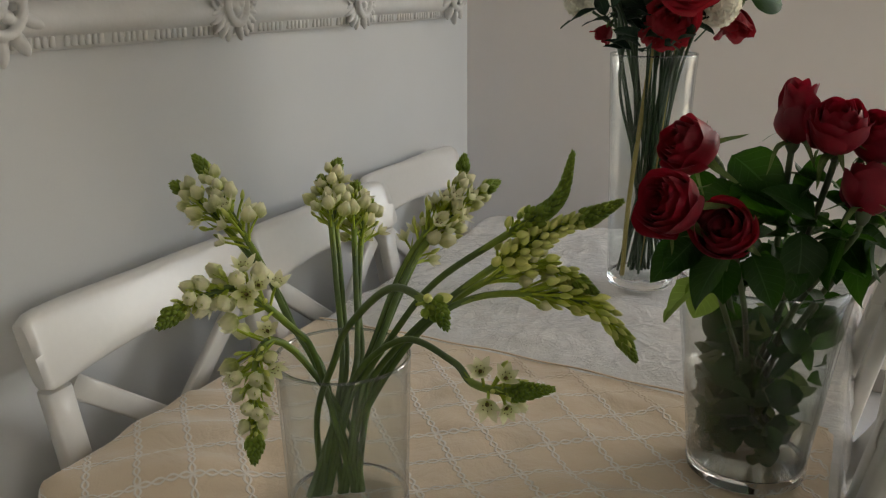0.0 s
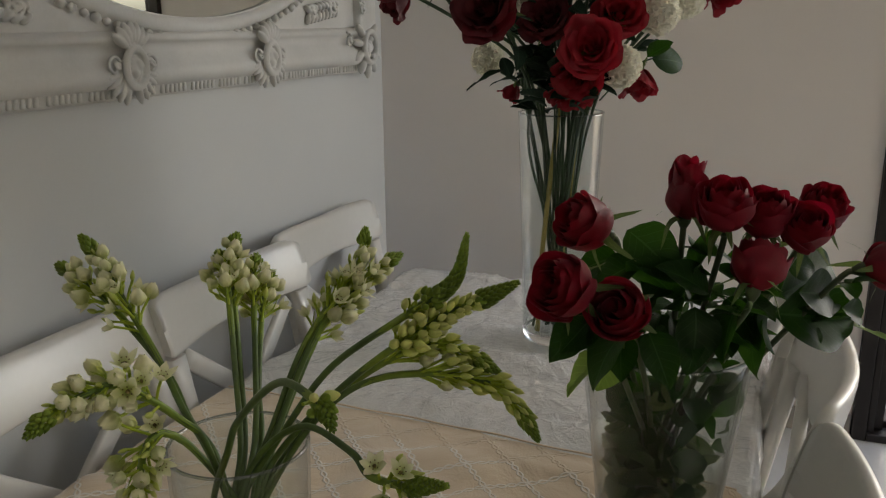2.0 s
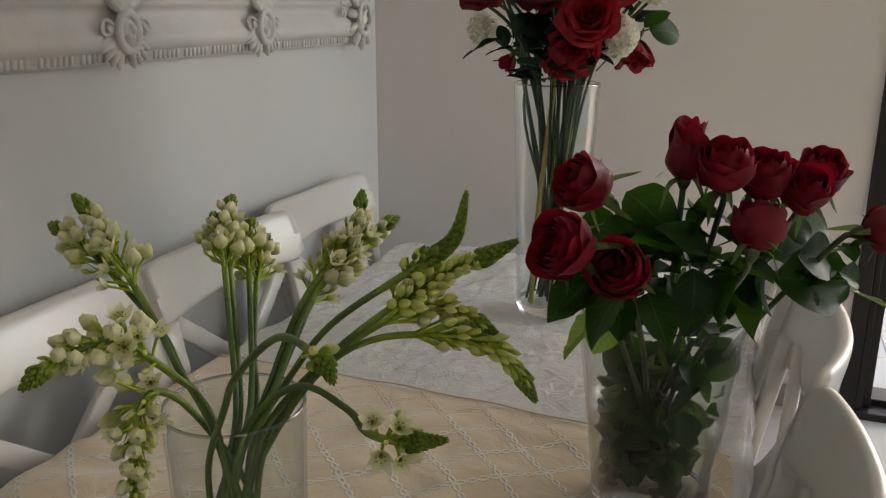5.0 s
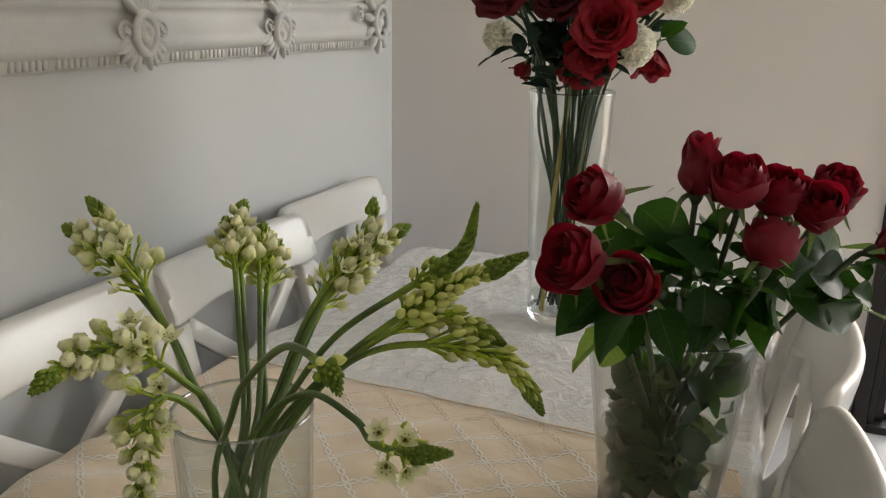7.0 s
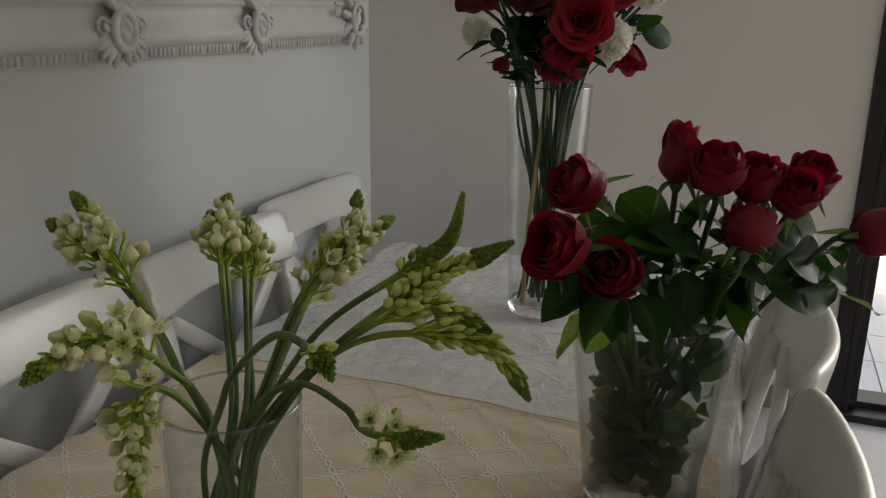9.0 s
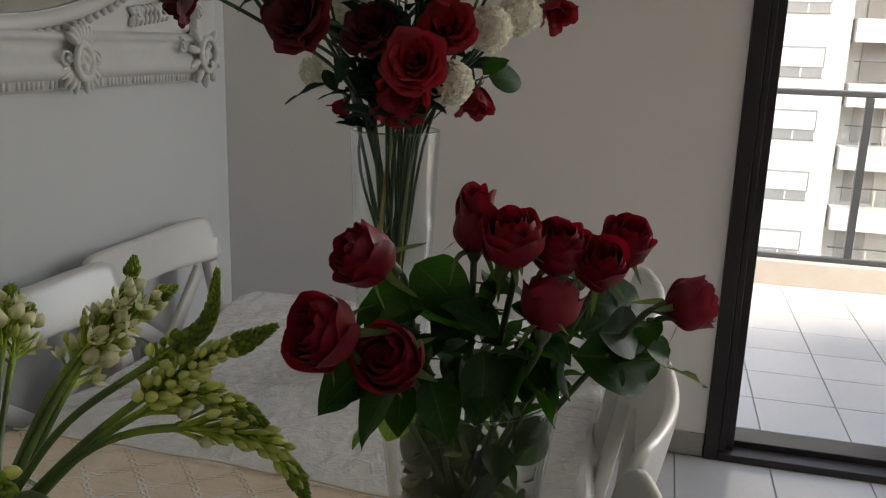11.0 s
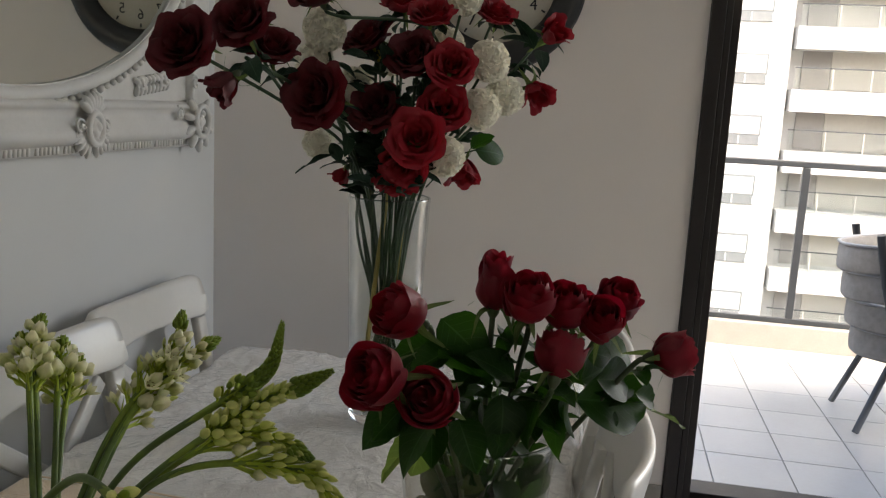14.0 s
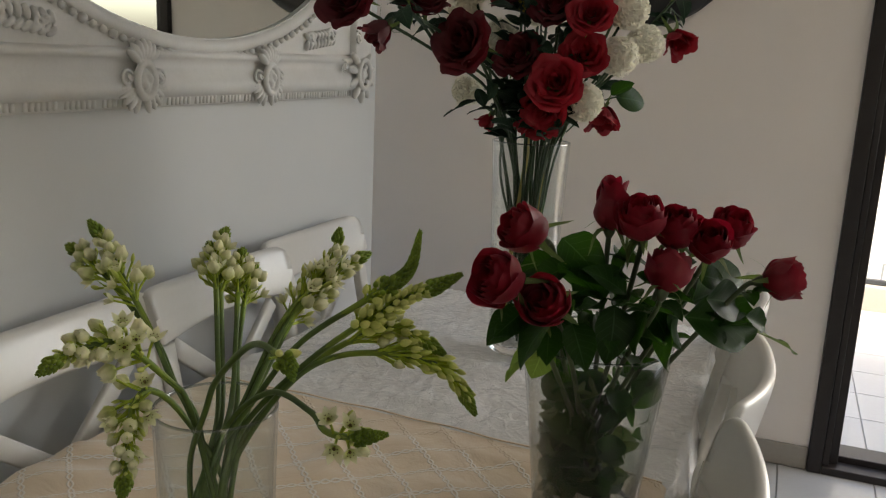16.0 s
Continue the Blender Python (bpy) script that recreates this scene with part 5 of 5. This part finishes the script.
def spike(style, length, points, radius=0.0038, cone=0.0):
    """One stem from its flowering tip down into the vase. style: open, bud or green."""
    q = glide(points, 7)[::-1]
    length *= {"open": 1.4, "loose": 1.35}.get(style, 1.1)
    run = [0.0]
    for a, b in zip(q, q[1:]):
        run.append(run[-1] + (b - a).length)
    total = run[-1]

    def at(back):
        """Place and heading at a distance back from the tip."""
        s = max(0.0, total - back)
        i = max(k for k in range(len(run) - 1) if run[k] <= s + 1e-9)
        return q[i].lerp(q[i + 1], (s - run[i]) / max(1e-9, run[i + 1] - run[i])), (q[i + 1] - q[i]).normalized()
    label = {"open": "white star-shaped flower spike with open florets", "bud": "cream budded flower spike on a green stem", "green": "green pointed flower spike with few open florets", "loose": "loose white-budded flower spike with yellow-green stalks"}[style]
    f = thing("flower_spike", q[0], label + " in the short vase", "flower", "white flower spikes in the short vase")
    part("stem", tube(q, lambda u: radius * (1.0 if u * total < total - length else max(0.25, (total - u * total) / length)), 8), SOBSTEM, f)
    part("spike_axis", tube([at(length * 1.35 * (1 - k / 14))[0] for k in range(15)], lambda u: radius * (0.96 + 0.2 * min(1.0, u * 4) - 0.75 * u * u), 7), MIDSTEM, f)
    stalks, tipm = bmesh.new(), bmesh.new()
    green = {"open": 0.17, "bud": 0.30, "green": 0.66, "loose": 0.2}[style]
    green = cone or green
    wide = {"open": 0.0075, "bud": 0.0085, "green": 0.0070, "loose": 0.0075}[style]
    nt2 = int(length * green / 0.00075)
    for k in range(nt2):
        w = (k + 0.5) / nt2
        c, d = at(length * green * w)
        o = Matrix.Rotation(k * 2.39996, 3, d) @ d.cross(Vector((0.3, 0.5, 0.81))).normalized()
        t0 = lathe([(0, 0), (0.0030, 0.003), (0.0026, 0.0065), (0, 0.0115)], 5, (0, 0, 0))
        bmesh.ops.transform(t0, matrix=facing(c + o * wide * w ** 0.7 * 0.75 - d * 0.003, o * 0.42 + d, 0, 0.5 + 0.6 * w), verts=t0.verts)
        join(tipm, t0)
    n = int(length * (1 - green) / {"open": 0.0033, "bud": 0.0018, "green": 0.0018, "loose": 0.0027}[style])
    for k in range(n):
        w = (k + 0.5) / n
        c, d = at(length * (green + (1 - green) * w))
        o = Matrix.Rotation(k * 2.39996 + rng.uniform(-0.3, 0.3), 3, d) @ d.cross(Vector((0.3, 0.5, 0.81))).normalized()
        ped = (0.005 + 0.025 * w) if style == "open" else (0.004 + 0.010 * w)
        if style == "loose":
            ped = 0.008 + 0.030 * w
        away = (o * (0.30 + 0.15 * w) + d).normalized() if style == "loose" else (o * (0.55 + 0.30 * w) + d * (0.95 - 0.25 * w) + Vector((0, 0, 0.08))).normalized()
        b = c + o * 0.002 + away * ped * rng.uniform(0.7, 1.35)
        tube([c, c.lerp(b, 0.6) + d * 0.001, b], 0.0016, 5, stalks)
        if k % 2 == 0:
            tube([c, c + away * ped * 0.7 + d * 0.004, c + away * ped * 0.95 + d * 0.014], lambda u: 0.0021 * (1 - u) + 0.0002, 4, stalks)
        pick = rng.random()
        if style == "open" and w > 0.35 and pick < 0.22:
            part("floret", STAR, None, f, m=facing(b, away, rng.uniform(0, 6), rng.uniform(0.68, 0.92)))
        elif style == "open" and w > 0.15 and pick < 0.62:
            part("bud", CUPBUD, None, f, m=facing(b - away * 0.001, away, rng.uniform(0, 6), (0.80 + 0.36 * w) * rng.uniform(0.85, 1.15)))
        elif style == "loose" and w > 0.5 and pick < 0.25:
            part("bud", CUPBUD, None, f, m=facing(b - away * 0.001, away, rng.uniform(0, 6), rng.uniform(0.75, 1.0)))
        elif style == "loose" and (w < 0.25 or pick > 0.75):
            part("bud", SLIM, None, f, m=facing(b - away * 0.002, away, 0, rng.uniform(0.7, 1.1)))
        elif style == "green" and w < 0.6:
            part("bud", GBUD, None, f, m=facing(b, away, 0, rng.uniform(0.9, 1.3)))
        elif style == "open":
            part("bud", SLIM, None, f, m=facing(b - away * 0.002, away + d * 0.3, 0, (0.55 + 0.35 * w) * rng.uniform(0.8, 1.15)))
        elif style != "green" or k % 2:
            part("bud", rng.choice(BUDS), None, f, m=facing(b - away * 0.002, away + d * 0.25, 0, (0.66 + 0.42 * w) * rng.uniform(0.85, 1.1)))
    part("inflorescence", stalks, LIGHTSTEM, f)
    part("spike_tip", smooth(tipm), BUD_GREEN, f)
    return f


spike("open", 0.105, [(-0.659, 1.203, 1.155), (-0.632, 1.202, 1.129), (-0.599, 1.194, 1.091), (-0.535, 1.176, 1.025), (-0.489, 1.155, 0.979), (-0.435, 1.133, 0.934), (-0.400, 1.158, 0.775)])
spike("open", 0.075, [(-0.690, 1.192, 1.119), (-0.650, 1.195, 1.100), (-0.604, 1.190, 1.070), (-0.527, 1.178, 1.009), (-0.482, 1.157, 0.966), (-0.430, 1.137, 0.927), (-0.420, 1.145, 0.775)])
spike("open", 0.125, [(-0.441, 0.909, 1.072), (-0.449, 0.947, 1.077), (-0.451, 0.987, 1.076), (-0.447, 1.027, 1.067), (-0.435, 1.087, 1.007), (-0.427, 1.118, 0.956), (-0.408, 1.153, 0.775)])
spike("open", 0.125, [(-0.385, 0.953, 0.929), (-0.417, 0.997, 0.948), (-0.446, 1.034, 0.969), (-0.462, 1.065, 0.985), (-0.460, 1.089, 0.987), (-0.444, 1.116, 0.955), (-0.409, 1.152, 0.859), (-0.400, 1.158, 0.775)])
spike("open", 0.075, [(-0.539, 1.350, 1.134), (-0.536, 1.319, 1.095), (-0.496, 1.264, 1.007), (-0.445, 1.195, 0.920), (-0.424, 1.141, 0.875), (-0.441, 1.128, 0.775)])
spike("open", 0.062, [(-0.559, 1.331, 1.113), (-0.526, 1.311, 1.067), (-0.474, 1.245, 0.971), (-0.442, 1.199, 0.919), (-0.419, 1.145, 0.875), (-0.435, 1.133, 0.775)])
spike("open", 0.068, [(-0.538, 1.386, 1.096), (-0.519, 1.348, 1.059), (-0.464, 1.261, 0.983), (-0.432, 1.210, 0.947), (-0.406, 1.154, 0.917), (-0.447, 1.124, 0.775)])
spike("open", 0.062, [(-0.518, 1.392, 1.073), (-0.511, 1.356, 1.042), (-0.466, 1.269, 0.964), (-0.434, 1.222, 0.926), (-0.403, 1.156, 0.888), (-0.417, 1.147, 0.775)])
spike("open", 0.10, [(-0.370, 1.385, 1.147), (-0.371, 1.358, 1.103), (-0.403, 1.279, 1.024), (-0.407, 1.199, 0.941), (-0.407, 1.153, 0.903), (-0.433, 1.135, 0.775)])
spike("open", 0.09, [(-0.326, 1.397, 1.113), (-0.359, 1.358, 1.089), (-0.393, 1.290, 1.033), (-0.399, 1.209, 0.953), (-0.396, 1.160, 0.909), (-0.422, 1.143, 0.775)])
spike("open", 0.05, [(-0.381, 1.354, 1.050), (-0.401, 1.329, 1.039), (-0.411, 1.255, 0.963), (-0.410, 1.210, 0.921), (-0.403, 1.156, 0.873), (-0.409, 1.152, 0.775)])
spike("green", 0.115, [(-0.171, 1.214, 1.195), (-0.188, 1.219, 1.142), (-0.236, 1.215, 1.104), (-0.319, 1.199, 1.040), (-0.367, 1.178, 0.971), (-0.419, 1.145, 0.875), (-0.445, 1.125, 0.775)])
spike("bud", 0.15, [(-0.119, 1.219, 1.149), (-0.155, 1.222, 1.127), (-0.209, 1.221, 1.097), (-0.301, 1.205, 1.024), (-0.375, 1.177, 0.942), (-0.397, 1.160, 0.887), (-0.417, 1.147, 0.775)])
spike("loose", 0.125, [(-0.102, 1.245, 0.967), (-0.132, 1.256, 0.998), (-0.181, 1.257, 1.022), (-0.278, 1.230, 1.019), (-0.337, 1.191, 0.979), (-0.397, 1.160, 0.873), (-0.422, 1.143, 0.775)])
spike("loose", 0.11, [(-0.152, 1.264, 1.030), (-0.197, 1.263, 1.049), (-0.242, 1.259, 1.050), (-0.313, 1.230, 1.007), (-0.371, 1.190, 0.938), (-0.391, 1.163, 0.887), (-0.405, 1.154, 0.775)])
spike("green", 0.045, [(-0.200, 0.987, 1.085), (-0.224, 1.009, 1.092), (-0.291, 1.053, 1.085), (-0.362, 1.085, 1.021), (-0.394, 1.104, 0.969), (-0.440, 1.130, 0.878), (-0.438, 1.131, 0.775)])
spike("open", 0.075, [(-0.126, 1.044, 1.021), (-0.179, 1.072, 0.994), (-0.227, 1.097, 0.981), (-0.263, 1.125, 0.986), (-0.342, 1.161, 0.981), (-0.407, 1.153, 0.917), (-0.451, 1.120, 0.775)], cone=0.55)

# ---- floor tiles, last
tile_m = mesh_of("tile", slab((0, 0, -0.008), (0.312, 0.622, 0.0), 0.0015, segments=1), TILE)
square_m = mesh_of("tile", slab((0, 0, -0.008), (0.312, 0.312, 0.0), 0.0015, segments=1), TILE)
strip_m = mesh_of("tile", slab((0, 0, -0.008), (0.312, 0.062, 0.0), 0.0015, segments=1), TILE)
for i in range(-1, 10):
    part("tile", strip_m, None, balcony, m=Matrix.Translation((0.010 + 0.3165 * i, 3.665, 0.0)))
    for j in range(7):
        part("tile", square_m, None, balcony, m=Matrix.Translation((0.010 + 0.3165 * i, 3.7325 + 0.3165 * j, 0.0)))
for i in range(-4, 8):
    for j in range(7):
        x, y = 0.010 + 0.3165 * i, -0.95 + 0.6275 * j
        if x < 3.1 and y < 3.0:
            part("tile", tile_m, None, floor, m=Matrix.Translation((x, y, 0.0)))
